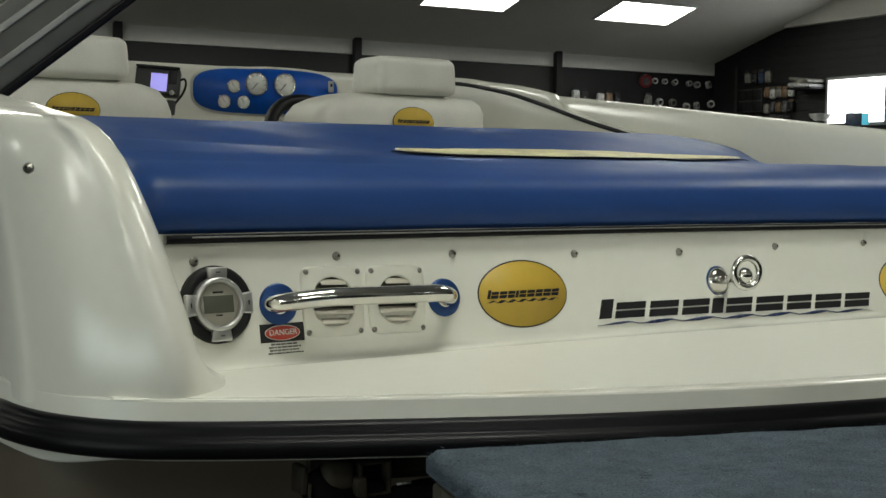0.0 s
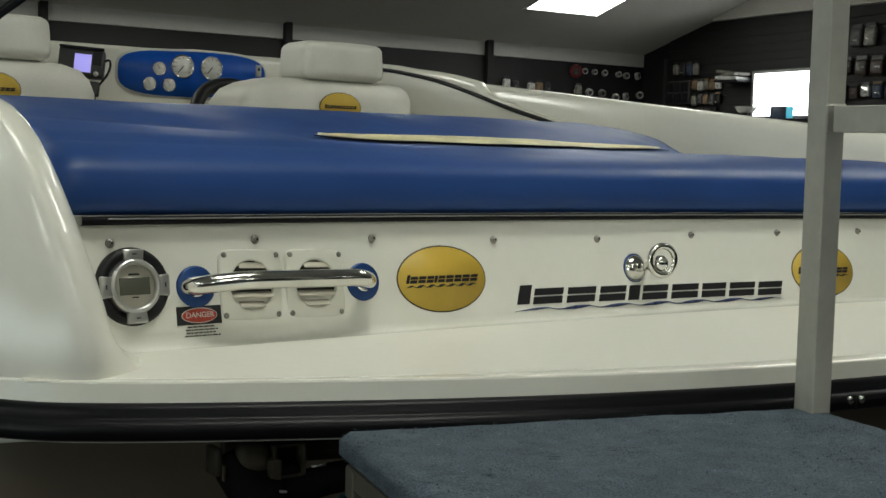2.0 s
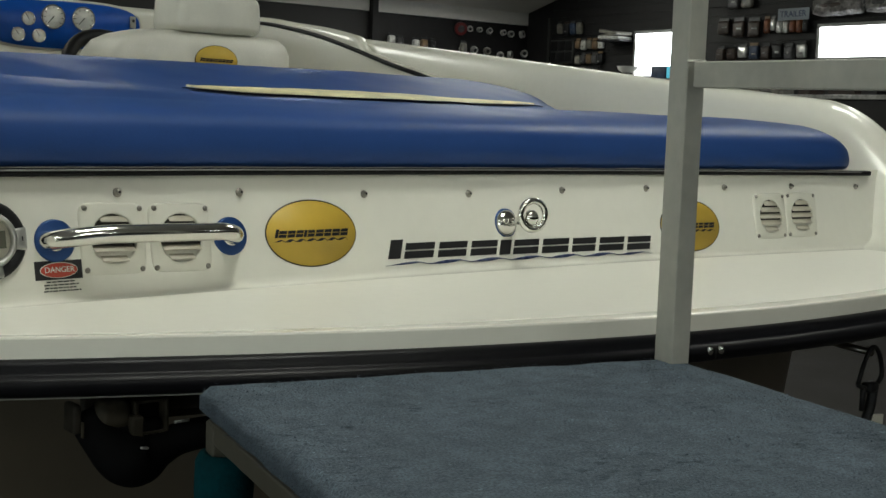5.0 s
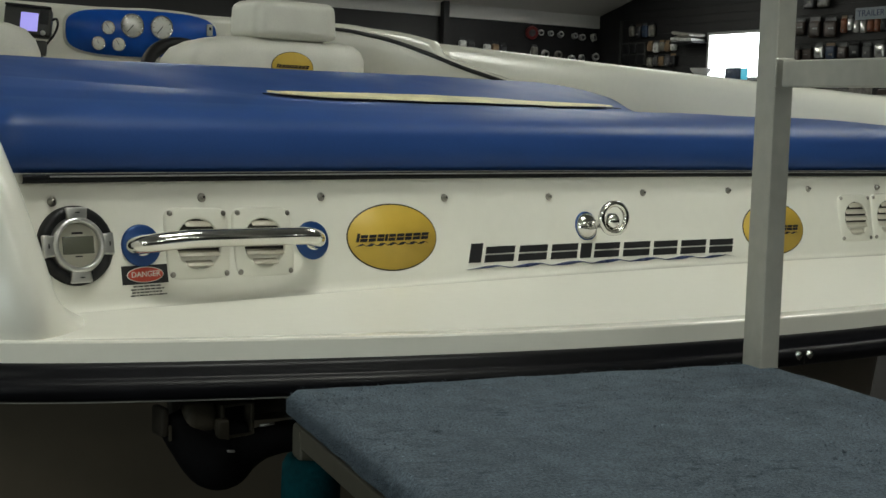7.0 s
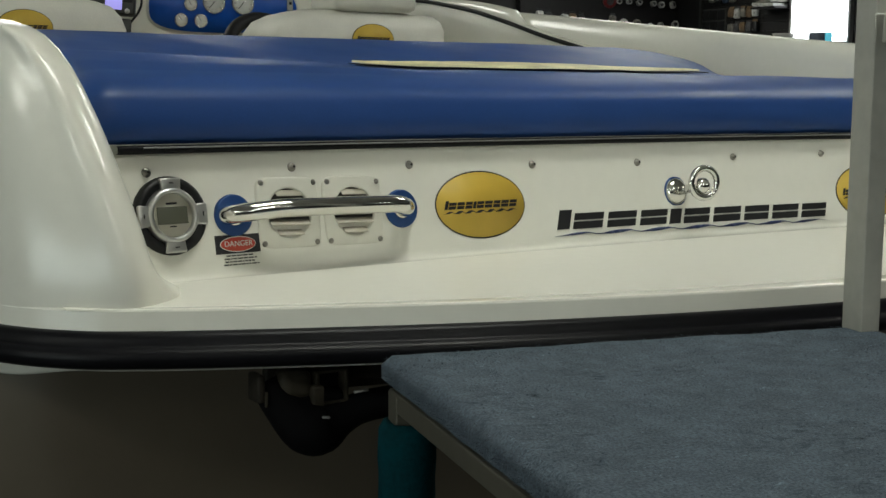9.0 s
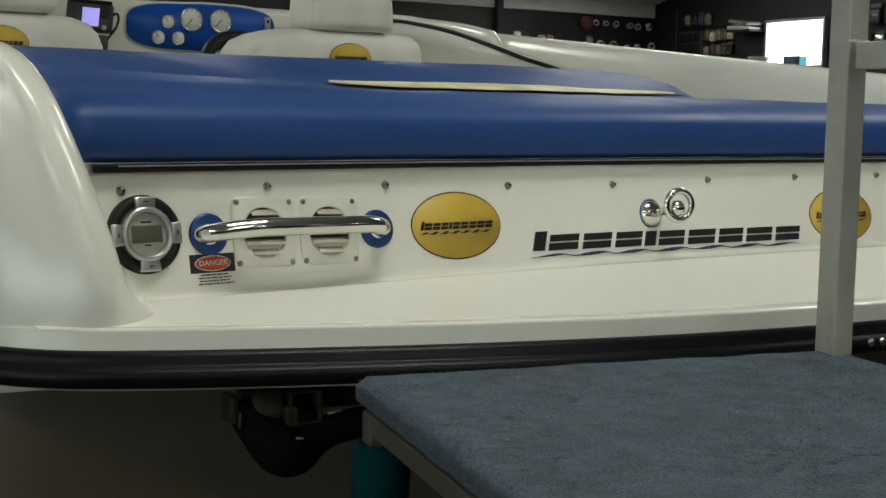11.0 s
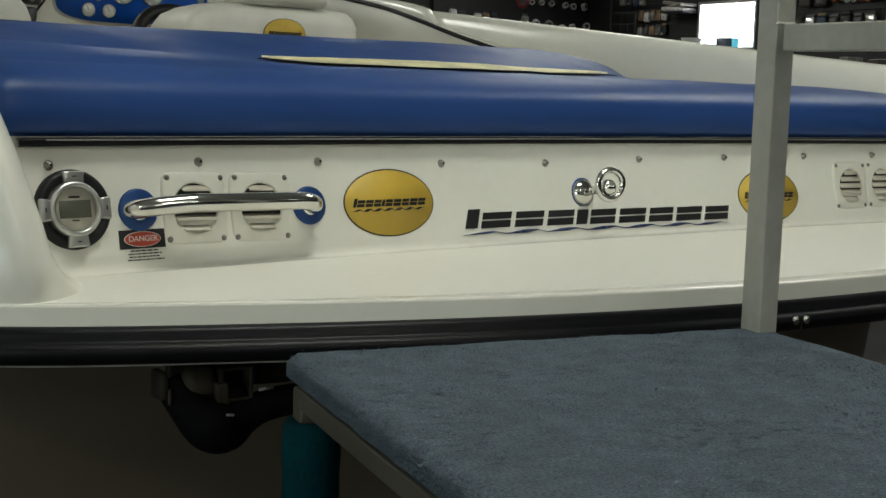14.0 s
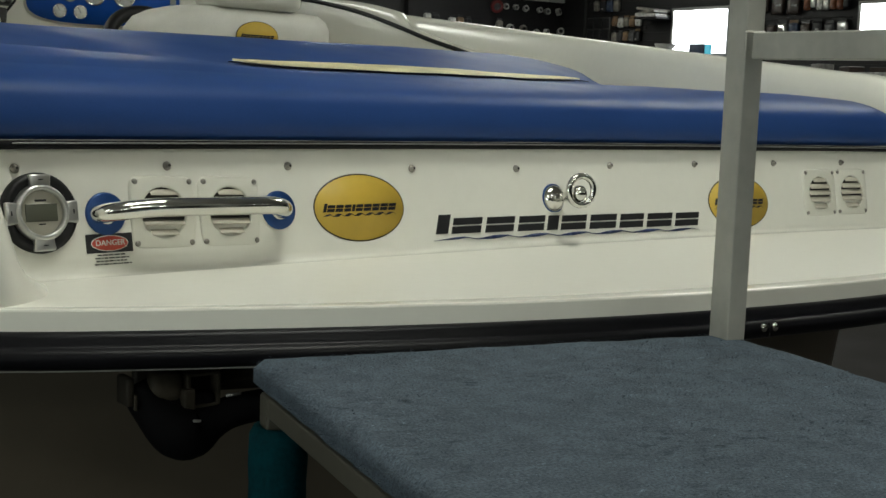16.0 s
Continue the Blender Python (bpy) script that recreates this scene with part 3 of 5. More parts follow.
# inner cockpit side with its black trim line, sweeping down from the dash
def coaming(side):
    trim = spline([(0.90, 2.95, 1.622), (0.912, 2.5, 1.627), (0.915, 2.235, 1.609), (0.916, 2.06, 1.585), (0.916, 1.896, 1.556), (0.916, 1.711, 1.512), (0.916, 1.538, 1.467), (0.915, 1.377, 1.431), (0.914, 1.15, 1.38)], 8)

    def above(p):
        """How far the rounded top stands over the trim line; it ends where the gunwale rises past it."""
        return 0.009 + (0.011 + 0.022 * smooth((2.14 - p.y) / 0.5)) * smooth((p.y - 1.665) / 0.05)

    rows = []
    for o, f, dz in ((0.046, 1.0, -0.03), (0.032, 1.0, -0.002), (0.022, 1.0, 0.0), (0.012, 0.92, 0.0), (0.005, 0.7, 0.0), (0.001, 0.3, 0.0), (0.0, 0.0, -0.004), (-0.002, 0.0, -0.03), (-0.004, 0.0, -0.12), (0.0, 0.0, -0.45)):
        rows.append([(side * (p.x + o), p.y, p.z + f * above(p) + dz) for p in trim])
    part("cockpit_side", grid_bm(rows), GEL, boat, "white cockpit side sweeping down from the dash")
    part("side_trim", tube_bm([(side * (p.x - 0.002), p.y, p.z) for p in trim], 0.0065, 8), RUBBER, boat, "black trim line")


coaming(1)
coaming(-1)


# blue sun pad over the engine box
def pad_z(x, y):
    a = abs(x)
    q = max(0.0, min(1.0, (y - 0.02) / 0.26))
    base = 1.3085 + 0.024 * math.sqrt(1 - (1 - q) ** 2)
    tip = 0.66 - 0.85 * max(0.0, 0.60 - y)
    edge = 1 - math.sqrt(max(0.0, 1 - min(1.0, max(0.0, (x - tip + 0.24) / 0.24)) ** 2)) if x > 0 else smooth((a - 0.80) / 0.12)
    ramp = 0.019 * max(0.0, min(1.0, (-0.37 - x) / 0.45))
    y0 = 0.26 + 0.05 * max(0.0, min(1.0, (-0.37 - x) / 0.30))
    q = max(0.0, min(1.0, (y - 0.04) / (y0 - 0.04)))
    base += ramp * (1 - (1 - q) ** 2)
    crease = 0.80 * smooth((-0.36 - x) / 0.25)
    q = max(0.0, min(1.0, (y - y0) / (0.74 - y0)))
    lift = (1 - crease) * smooth(q) ** 0.85 + crease * q * (2 - q)
    rise = (0.068 - ramp) * lift * (1 - edge) - 0.0045 * max(0.0, min(1.0, (0.05 - x) / 0.8)) * smooth((y - 0.2) / 0.4)
    puff = 0.0022 * noise.noise((x * 5, y * 5, 0.3)) + 0.001 * noise.noise((x * 14, y * 14, 1.3))
    back = -0.10 * smooth((y - 0.93) / 0.10)
    return base + rise + puff * smooth(y / 0.05) + back


PAD_FRONT = [(p.x, p.y) for p in spline([(0.0, 1.2365, 0), (-0.009, 1.2440, 0), (-0.0130, 1.259, 0), (-0.0120, 1.276, 0), (-0.0060, 1.292, 0), (0.010, 1.3050, 0), (0.036, 1.3152, 0), (0.064, 1.3212, 0)], 4)]


def sun_pad():
    t = thing("sun_pad", "blue vinyl sun pad over the engine box", "sun pad", m=pose(0, 0, 0))
    ys = [0.085, 0.11, 0.14, 0.18, 0.22, 0.26, 0.29, 0.31, 0.33, 0.345, 0.355, 0.365, 0.375, 0.385, 0.395, 0.41, 0.43, 0.46, 0.5, 0.54, 0.58, 0.62, 0.67, 0.73, 0.79, 0.84, 0.88, 0.91, 0.94, 0.97, 1.0, 1.03]
    nx = 140
    xs = [0.883 * (0.5 * math.sin(math.pi / 2 * (2 * k / nx - 1)) + 0.5 * (2 * k / nx - 1)) for k in range(nx + 1)]
    xs = [x if x > -0.7 else -0.7 + (x + 0.7) * 1.29 for x in xs]

    def ends(x):
        """How far the cushion has rolled over at its ends."""
        q = max(0.0, (x - 0.775) / 0.108, (-x - 0.90) / 0.048)
        return 1 - math.sqrt(max(0.0, 1 - min(1.0, q) ** 2))

    rows = []
    for o, z in PAD_FRONT:
        rows.append([])
        for x in xs:
            e = ends(x)
            seam = 0.0008 * noise.noise((x * 9, z * 20, 4.0))
            rows[-1].append((x, panel_y(x) + o + e * 0.05 + seam, 1.2365 + (z - 1.2365) * (1 - (0.72 if x > 0 else 0.45) * e)))
    for y in ys:
        rows.append([])
        for x in xs:
            e = ends(x)
            z = pad_z(x, y)
            rows[-1].append((x, y + panel_y(x) * (1 - smooth(y / 0.3)) + e * 0.05 * (1 - y), 1.2365 + (z - 1.2365) * (1 - (0.72 if x > 0 else 0.45) * e)))
    part("cushion", grid_bm(rows), VINYL_BLUE, t)
    part("base_board", box_bm(1.74, 0.90, 0.12, (0, 0.505, 1.175), 0.01), BLACK, t, smooth=False)

    def spear(x, grow):
        f = max(0.0, min(1.0, (x + 0.385) / 0.746))
        return (0.049 + grow) * (math.sin(math.pi * f ** 0.8) ** 0.85)

    for nm, grow, mat, up in (("seam", 0.013, RUBBER, 0.0026), ("inlay", 0.0, CREAM, 0.0042)):
        rows = []
        for s in (-1, -0.5, 0, 0.5, 1):
            rows.append([])
            for k in range(61):
                x = -0.388 - grow + (0.752 + 2 * grow) * k / 60
                y = 0.343 + s * spear(x, grow) - (grow * 0.8)
                rows[-1].append((x, y, pad_z(x, y) + up + (0.003 if nm == "inlay" else 0.001) * (1 - s * s)))
        if nm == "seam":
            pipe = [(x, y - 0.001, z + 0.0006) for x, y, z in rows[0]]
            part("piping", tube_bm(pipe, [0.0005 + 0.0015 * math.sin(math.pi * k / 60) ** 0.5 for k in range(61)], 8), RUBBER, t)
        part(nm, grid_bm(rows), mat, t, "pale cream spear-shaped inlay" if nm == "inlay" else "black seam round the inlay")
    return t


sun_pad()

# trim strip under the pad's lip
lip = thing("pad_trim", "black rubber trim strip with a grey highlight line under the pad", "trim strip", m=pose(0, 0, 0))
lp = [Vector((x, panel_y(x) - 0.004, 0)) for x in [(-0.905 + 1.81 * k / 60) for k in range(61)]]
part("strip", sweep_bm(lp, [(-0.006, 1.2362), (0.006, 1.2360), (0.0085, 1.2340), (0.0085, 1.2285), (0.006, 1.2265), (-0.006, 1.2265)]), RUBBER, lip)
lp2 = [v for v in lp if -0.875 < v.x < 0.9]
# thin grey strip that paints the highlight along the black rubber
part("highlight_line", sweep_bm(lp2, [(0.006, 1.2348), (0.0092, 1.2344), (0.0096, 1.2336), (0.0092, 1.2327), (0.006, 1.2325)]), GREY_TRIM, lip, "thin grey line painting the strip's highlight")


# ---------------------------------------------------------------- fittings on the transom
def at_face(x, z, out=0.0):
    """Pose on the transom panel, local z pointing aft and local y up."""
    dx = -0.125 * x
    nrm = Vector((dx, -1, 0.18)).normalized()
    xa = Vector((1, dx, 0)).normalized()
    ya = nrm.cross(xa).normalized()
    xa = ya.cross(nrm)
    m = Matrix((xa, ya, nrm)).transposed().to_4x4()
    m.translation = Vector((x, face_y(x, z), z)) + nrm * out
    return m


def snap(m):
    t = thing("snap_fastener", "small polished press stud screwed to the white gelcoat", "press stud", "press studs along the transom", m)
    part("stud", lathe_bm([(0, 0.0062), (0.002, 0.006), (0.0034, 0.0048), (0.003, 0.0034), (0.0026, 0.0026), (0.0045, 0.0022), (0.0056, 0.001), (0.0058, -0.001)], 18), SCREW, t)
    part("screw", lathe_bm([(0, 0.0064), (0.0016, 0.0064), (0.0016, 0.0055)], 8), DARK_HOLE, t)
    return t


for x, z in ((-0.869, 1.2058), (-0.681, 1.2065), (-0.507, 1.2043), (-0.301, 1.1993), (-0.1033, 1.1975), (0.096, 1.2013), (0.294, 1.203), (0.4945, 1.204), (0.679, 1.2056), (0.868, 1.205)):
    snap(at_face(x, z))
snap(pose(-1.0565, -0.083, 1.309, 80, 0, -38))


def stereo_remote():
    t = thing("stereo_remote", "round black and chrome marine stereo control with a small display", "stereo control", m=at_face(-0.846, 1.157))
    part("bezel", lathe_bm([(0, 0.003), (0.030, 0.003), (0.037, 0.009), (0.0415, 0.0085), (0.0442, 0.005), (0.0450, 0), (0.0450, -0.002)], 48), BLACK, t)
    part("ring", lathe_bm([(0.0243, 0.006), (0.0248, 0.0125), (0.0266, 0.0140), (0.0300, 0.0128), (0.0317, 0.008), (0.032, 0.002)], 48), SATIN, t, "brushed silver ring")
    for a in (0, 90, 180, 270):
        lug = box_bm(0.0240, 0.0145, 0.0065, (0, 0.0352, 0.0086), 0.0022, 3)
        for v in lug.verts:
            v.co.x *= 1 + 9 * (v.co.y - 0.034)
            v.co.y -= 3.2 * v.co.x ** 2
        lug.transform(pose(0, 0, 0, 0, 0, a))
        part("button", lug, SATIN, t, "silver key")
        dot = box_bm(0.005, 0.0012, 0.0006, (0, 0.036, 0.0127))
        dot.transform(pose(0, 0, 0, 0, 0, a))
        part("button_mark", dot, INK, t, smooth=False)
    part("dial_face", lathe_bm([(0, 0.0075), (0.0252, 0.0075), (0.0252, 0.004)], 40), FACE, t)
    part("display", box_bm(0.037, 0.0195, 0.002, (0, 0.0, 0.0082), 0.0006), LCD, t, "dark grey-green display")
    part("maker_mark", box_bm(0.013, 0.0022, 0.0006, (0, 0.0135, 0.0078)), INK, t, smooth=False)
    part("lower_mark", box_bm(0.008, 0.0014, 0.0006, (0, -0.0125, 0.0078)), INK, t, smooth=False)


stereo_remote()


def grab_handle():
    t = thing("grab_handle", "polished stainless grab handle on two blue discs", "grab handle", m=pose(0, 0, 0))
    a, b = at_face(-0.7660, 1.1535), at_face(-0.5275, 1.1495)
    for m in (a, b):
        part("base_disc", lathe_bm([(0, 0.004), (0.0225, 0.004), (0.0243, 0.003), (0.0248, 0)], 40, m), BLUE_ANOD, t, "blue round base disc")
        part("flange", lathe_bm([(0, 0.0065), (0.0110, 0.0062), (0.0124, 0.0048), (0.0128, 0.0035)], 32, m), CHROME, t)
    p0, p1 = a.translation, b.translation
    n0 = a.to_3x3() @ Vector((0, 0, 1))
    n1 = b.to_3x3() @ Vector((0, 0, 1))
    ax = (p1 - p0).normalized()
    up = Vector((0, 0, 0.0035))
    pts = [p0 - n0 * 0.014 - ax * 0.012, p0 + n0 * 0.008 - ax * 0.008, p0 + n0 * 0.023 + ax * 0.010 + up * 0.4, p0 + n0 * 0.034 + ax * 0.046 + up, p0 + n0 * 0.037 + ax * 0.075 + up,
           (p0 + p1) / 2 + n0 * 0.038 + up, p1 + n1 * 0.038 - ax * 0.07 + up, p1 + n1 * 0.035 - ax * 0.034 + up, p1 + n1 * 0.028 - ax * 0.014 + up * 0.4, p1 + n1 * 0.013 - ax * 0.001, p1 - n1 * 0.012 + ax * 0.002]
    part("bar", tube_bm(spline(pts, 6), 0.0110, 20), CHROME, t)


grab_handle()


def vent(x, z, turn=0.0, pitch=-40):
    t = thing("air_vent", "white plastic louvred air vent held by four screws", "air vent", "transom air vents", at_face(x, z, 0.0) @ pose(0, 0, 0, 0, 0, turn))
    half = 0.0425
    fr = bmesh.new()
    n = 48
    def rsq(r, rad, h):
        out = []
        for k in range(n):
            a = 2 * math.pi * k / n
            c, s = math.cos(a), math.sin(a)
            e = 0.28
            out.append((rad * math.copysign(abs(c) ** e, c) if r else rad * c, rad * math.copysign(abs(s) ** e, s) if r else rad * s, h))
        return out
    rows = [rsq(1, half + 0.001, -0.001), rsq(1, half, 0.0024), rsq(1, half - 0.002, 0.0034), rsq(0, 0.0335, 0.0036), rsq(0, 0.0315, 0.0042), rsq(0, 0.0295, 0.0034), rsq(0, 0.0295, -0.001)]
    part("frame", grid_bm(rows, closed=True), VENT, t)
    # the panel is closed here; a dark disc paints the shade between the slats
    part("backing", lathe_bm([(0, 0.0008), (0.0305, 0.0008)], 32), VENT_SHADE, t, "dark disc painting the shade behind the louvres")
    for k in range(5):
        yy = -0.0236 + 0.0118 * k
        w = math.sqrt(max(0.0, 0.0293 ** 2 - yy * yy)) * 2
        part("slat", box_bm(w, 0.0097, 0.0012, (0, yy, 0.0036), 0.0004, 1, turn=pose(0, 0, 0, pitch, 0, 0)), LOUVRE, t)
    for sx in (-1, 1):
        for sy in (-1, 1):
            part("screw", lathe_bm([(0, 0.0024), (0.0022, 0.0022), (0.0034, 0.001), (0.0037, -0.001)], 12, Matrix.Translation((sx * 0.0362, sy * 0.0362, 0.0030))), SCREW, t)


for x, z, tr, pt in ((-0.692, 1.1525, -1.5, -40), (-0.600, 1.1505, -1.5, -40), (0.609, 1.151, 0, -22), (0.697, 1.152, 0, -22)):
    vent(x, z, tr, pt)


def slant_blocks(x0, z0, width, height, first, fn, depth, parent, rise=0.0):
    """Slanted blocks split by a slit, in a row, in place of a wordmark: each one a part."""
    weights = [0.42, 1.15, 1.15, 1.1, 0.42, 1.1, 1.2, 1.1, 1.2, 1.15]
    gap = 0.10
    unit = width / (sum(weights) + gap * 9)
    x = x0
    sl = 0.36
    for i, w in enumerate(weights):
        h = height * (first if i == 0 else 1.0)
        wid = w * unit
        zb = z0 + rise * i / 9
        def quad(a0, a1, lo, hi):
            zl, zh = zb + h * lo, zb + h * hi
            return decal_bm([(x + a0 * wid + sl * h * lo, zl), (x + a1 * wid + sl * h * lo, zl), (x + a1 * wid + sl * h * hi, zh), (x + a0 * wid + sl * h * hi, zh)], depth, fn)
        if w < 0.6:
            tmp = quad(0, 1, 0, 1)
        else:
            # a block split by a narrow slit
            tmp = quad(0.04, 0.96, 0.56, 1)
            join_bm(tmp, quad(0.04, 0.96, 0, 0.46))
        part("word_bar", tmp, INK, parent, smooth=False)
        x += wid + gap * unit


def wave_bm(x0, x1, z, amp, thick, waves, fn, depth, tilt=0.0):
    top, bot = [], []
    n = 80
    for k in range(n + 1):
        f = k / n
        x = x0 + (x1 - x0) * f
        s = (f * waves) % 1.0
        saw = (s / 0.75 if s < 0.75 else (1 - s) / 0.25)
        c = z + tilt * f + amp * (saw - 0.5)
        th = thick * (0.25 + 0.75 * math.sin(math.pi * min(1, s * 1.15)) ** 2) * min(1.0, 8 * f + 0.1, 8 * (1 - f) + 0.1)
        top.append((x, c + th / 2))
        bot.append((x, c - th / 2))
    tmp = bmesh.new()
    for k in range(n):
        join_bm(tmp, decal_bm([bot[k], bot[k + 1], top[k + 1], top[k]], depth, fn))
    bmesh.ops.remove_doubles(tmp, verts=tmp.verts[:], dist=1e-6)
    return tmp


def oval_decal(m, fn, cx, cz, a, b, group=""):
    t = thing("oval_decal", "yellow oval decal with a black border and dark lettering bars", "decal", "yellow oval decals", m)
    part("border", decal_bm(ellipse(cx, cz, a, b), 0.0008, fn), INK, t, "thin black border")
    part("field", decal_bm(ellipse(cx, cz, a - 0.0018, b - 0.0018), 0.0016, fn), YELLOW, t)
    slant_blocks(cx - a * 0.82, cz - b * 0.10, a * 1.60, b * 0.20, 1.25, fn, 0.0024, t)
    part("wave", wave_bm(cx - a * 0.84, cx + a * 0.78, cz - b * 0.20, b * 0.06, b * 0.08, 7, fn, 0.0024), INK, t)
    return t


oval_decal(pose(0, 0, 0), face_y, -0.3975, 1.149, 0.0755, 0.0445)
oval_decal(pose(0, 0, 0), face_y, 0.3935, 1.1385, 0.0755, 0.0445)

word = thing("wordmark_decal", "large black slanted wordmark bars over a navy wave line", "decal", m=pose(0, 0, 0))
slant_blocks(-0.270, 1.1085, 0.556, 0.0215, 1.22, face_y, 0.0016, word, rise=-0.006)
part("wave", wave_bm(-0.275, 0.290, 1.1012, 0.0036, 0.0046, 7, face_y, 0.0016, tilt=-0.005), NAVY, word, "navy wave underline")


def danger_label():
    t = thing("warning_label", "black and red danger label with small print on white", "warning label", m=pose(0, 0, 0))
    x0, x1, z0, zm, z1 = -0.7930, -0.7350, 1.0945, 1.1105, 1.1315
    part("backing", decal_bm([(x0, zm), (x1, zm), (x1, z1), (x0, z1)], 0.0008, face_y), INK, t, smooth=False)
    cx, cz = (x0 + x1) / 2, (zm + z1) / 2
    part("oval_border", decal_bm(ellipse(cx, cz, 0.0232, 0.0088), 0.0014, face_y), WHITE_DECAL, t)
    part("oval", decal_bm(ellipse(cx, cz, 0.0222, 0.0079), 0.0020, face_y), RED_DECAL, t)
    cu = bpy.data.curves.new("danger_text", "FONT")
    cu.body, cu.size, cu.align_x, cu.align_y, cu.extrude = "DANGER", 0.0092, "CENTER", "CENTER", 0.0002
    ob = new("danger_text", cu)
    dg = bpy.context.evaluated_depsgraph_get()
    me = bpy.data.meshes.new_from_object(ob.evaluated_get(dg))
    bpy.data.objects.remove(ob)
    me.materials.clear()
    me.materials.append(WHITE_DECAL)
    tx = new("danger_text", me)
    tx.parent = t
    tx.matrix_basis = at_face(cx, cz, 0.0026)
    # four lines of broken print
    r2 = random.Random(5)
    for k, (a, b) in enumerate(((0.013, 0.048), (0.010, 0.052), (0.011, 0.049), (0.009, 0.055))):
        z = zm - 0.0026 - 0.0034 * k
        x = x0 + a
        while x < x0 + b - 0.002:
            w = min(r2.uniform(0.002, 0.007), x0 + b - x)
            part("print_bar", decal_bm([(x, z - 0.0007), (x + w, z - 0.0007), (x + w, z + 0.0008), (x, z + 0.0008)], 0.0006, face_y), GREY_PLASTIC, t, smooth=False)
            x += w + 0.0013


danger_label()


def tow_ring():
    t = thing("tow_ring", "polished ski tow ring on a round flange", "tow ring", m=at_face(-0.033, 1.1525))
    part("flange", lathe_bm([(0, 0.013), (0.007, 0.0125), (0.0135, 0.010), (0.0185, 0.0055), (0.0205, 0.001), (0.0205, -0.001)], 36), CHROME, t)
    # blue rim that paints the dark blue reflection in the polished flange
    part("blue_reflection", lathe_bm([(0, 0.0012), (0.0222, 0.0012), (0.0226, -0.001)], 36), BLUE_ANOD, t)
    part("stem", tube_bm([(0, 0, 0.008), (0, 0.001, 0.03), (0, 0.002, 0.05)], 0.0065, 16), CHROME, t)
    rg = bmesh.new()
    R, r, n1, n2 = 0.0215, 0.0048, 40, 14
    rows = []
    for i in range(n1 + 1):
        a = 2 * math.pi * i / n1
        rows.append([((R + r * math.cos(2 * math.pi * j / n2)) * math.cos(a), (R + r * math.cos(2 * math.pi * j / n2)) * math.sin(a), r * math.sin(2 * math.pi * j / n2)) for j in range(n2)])
    rg = grid_bm(rows, closed=True)
    bmesh.ops.remove_doubles(rg, verts=rg.verts[:], dist=1e-6)
    rg.transform(Matrix.Translation((0.001, 0.006, 0.060)) @ pose(0, 0, 0, 8, -12, 0))
    part("ring", rg, CHROME, t)
    part("hub", lathe_bm([(0, 0.012), (0.006, 0.011), (0.011, 0.007), (0.0125, 0.0), (0.009, -0.006), (0, -0.008)], 24, Matrix.Translation((0, 0.002, 0.055))), CHROME, t)


tow_ring()


# ---------------------------------------------------------------- seats and dash in the cockpit
def cushion_bm(w, d, h, rnd, at=(0, 0, 0), top_in=0.0, puff=0.0, e=0.22):
    """A stuffed block: rounded box with bulging faces; top_in narrows its top."""
    tmp = bmesh.new()
    n = 14
    bmesh.ops.create_cube(tmp, size=2)
    bmesh.ops.subdivide_edges(tmp, edges=tmp.edges[:], cuts=n, use_grid_fill=True)
    for v in tmp.verts:
        p = v.co.copy()
        hx, hy, hz = w / 2, d / 2, h / 2
        q = Vector((p.x * hx, p.y * hy, p.z * hz))
        inner = Vector((max(-hx + rnd, min(hx - rnd, q.x)), max(-hy + rnd, min(hy - rnd, q.y)), max(-hz + rnd, min(hz - rnd, q.z))))
        dlt = q - inner
        if dlt.length > 1e-6:
            q = inner + dlt.normalized() * min(rnd, max(abs(dlt.x), abs(dlt.y), abs(dlt.z)))
        q.x *= 1 - top_in * (p.z * 0.5 + 0.5) ** 2
        q.y += puff * math.copysign(1, p.y) * (1 - p.x ** 2) * (1 - p.z ** 2) * abs(p.y)
        q.z += puff * math.copysign(1, p.z) * (1 - p.x ** 2) * (1 - p.y ** 2) * abs(p.z)
        v.co = q + Vector(at)
    return tmp


def shoulder(bm, side, width, drop):
    """Rolls one top corner of a backrest down in a long curve; side -1 or 1."""
    edge = max(v.co.x * side for v in bm.verts)
    top = max(v.co.z for v in bm.verts)
    for v in bm.verts:
        t = (v.co.x * side - edge + width) / width
        if t > 0 and v.co.z > top - 0.3:
            v.co.z -= drop * (1 - math.sqrt(max(0.0, 1 - t * t))) * smooth((v.co.z - top + 0.3) / 0.3)
    return bm


def boat_seat(x, group, inboard, head_x, roll):
    t = thing("helm_seat", "white vinyl bucket seat with a yellow oval badge", "seat", group, pose(x, 1.80, 0))
    part("backrest", shoulder(cushion_bm(0.594, 0.27, 0.652, 0.050, (-0.018, 0.135, 1.2035), 0.012, 0.012), inboard, roll[0], roll[1]), VINYL_WHITE, t)
    part("headrest", cushion_bm(0.276, 0.17, 0.108, 0.022, (head_x, 0.085, 1.590), 0.05, 0.004), VINYL_WHITE, t)
    part("squab", cushion_bm(0.50, 0.48, 0.15, 0.06, (0, 0.38, 1.03), 0, 0.01), VINYL_WHITE, t)
    part("pedestal", box_bm(0.3, 0.3, 0.16, (0, 0.35, 0.895), 0.02), BLACK, t)
    bx = 0.0
    fn = lambda a, b: -0.0135
    part("badge_border", decal_bm(ellipse(bx, 1.4535, 0.0690, 0.0440), 0.0008, fn), INK, t)
    part("badge_field", decal_bm(ellipse(bx, 1.4535, 0.0675, 0.0425), 0.0016, fn), YELLOW, t, "yellow oval badge")
    slant_blocks(bx - 0.054, 1.4505, 0.106, 0.0088, 1.25, fn, 0.0024, t)
    return t


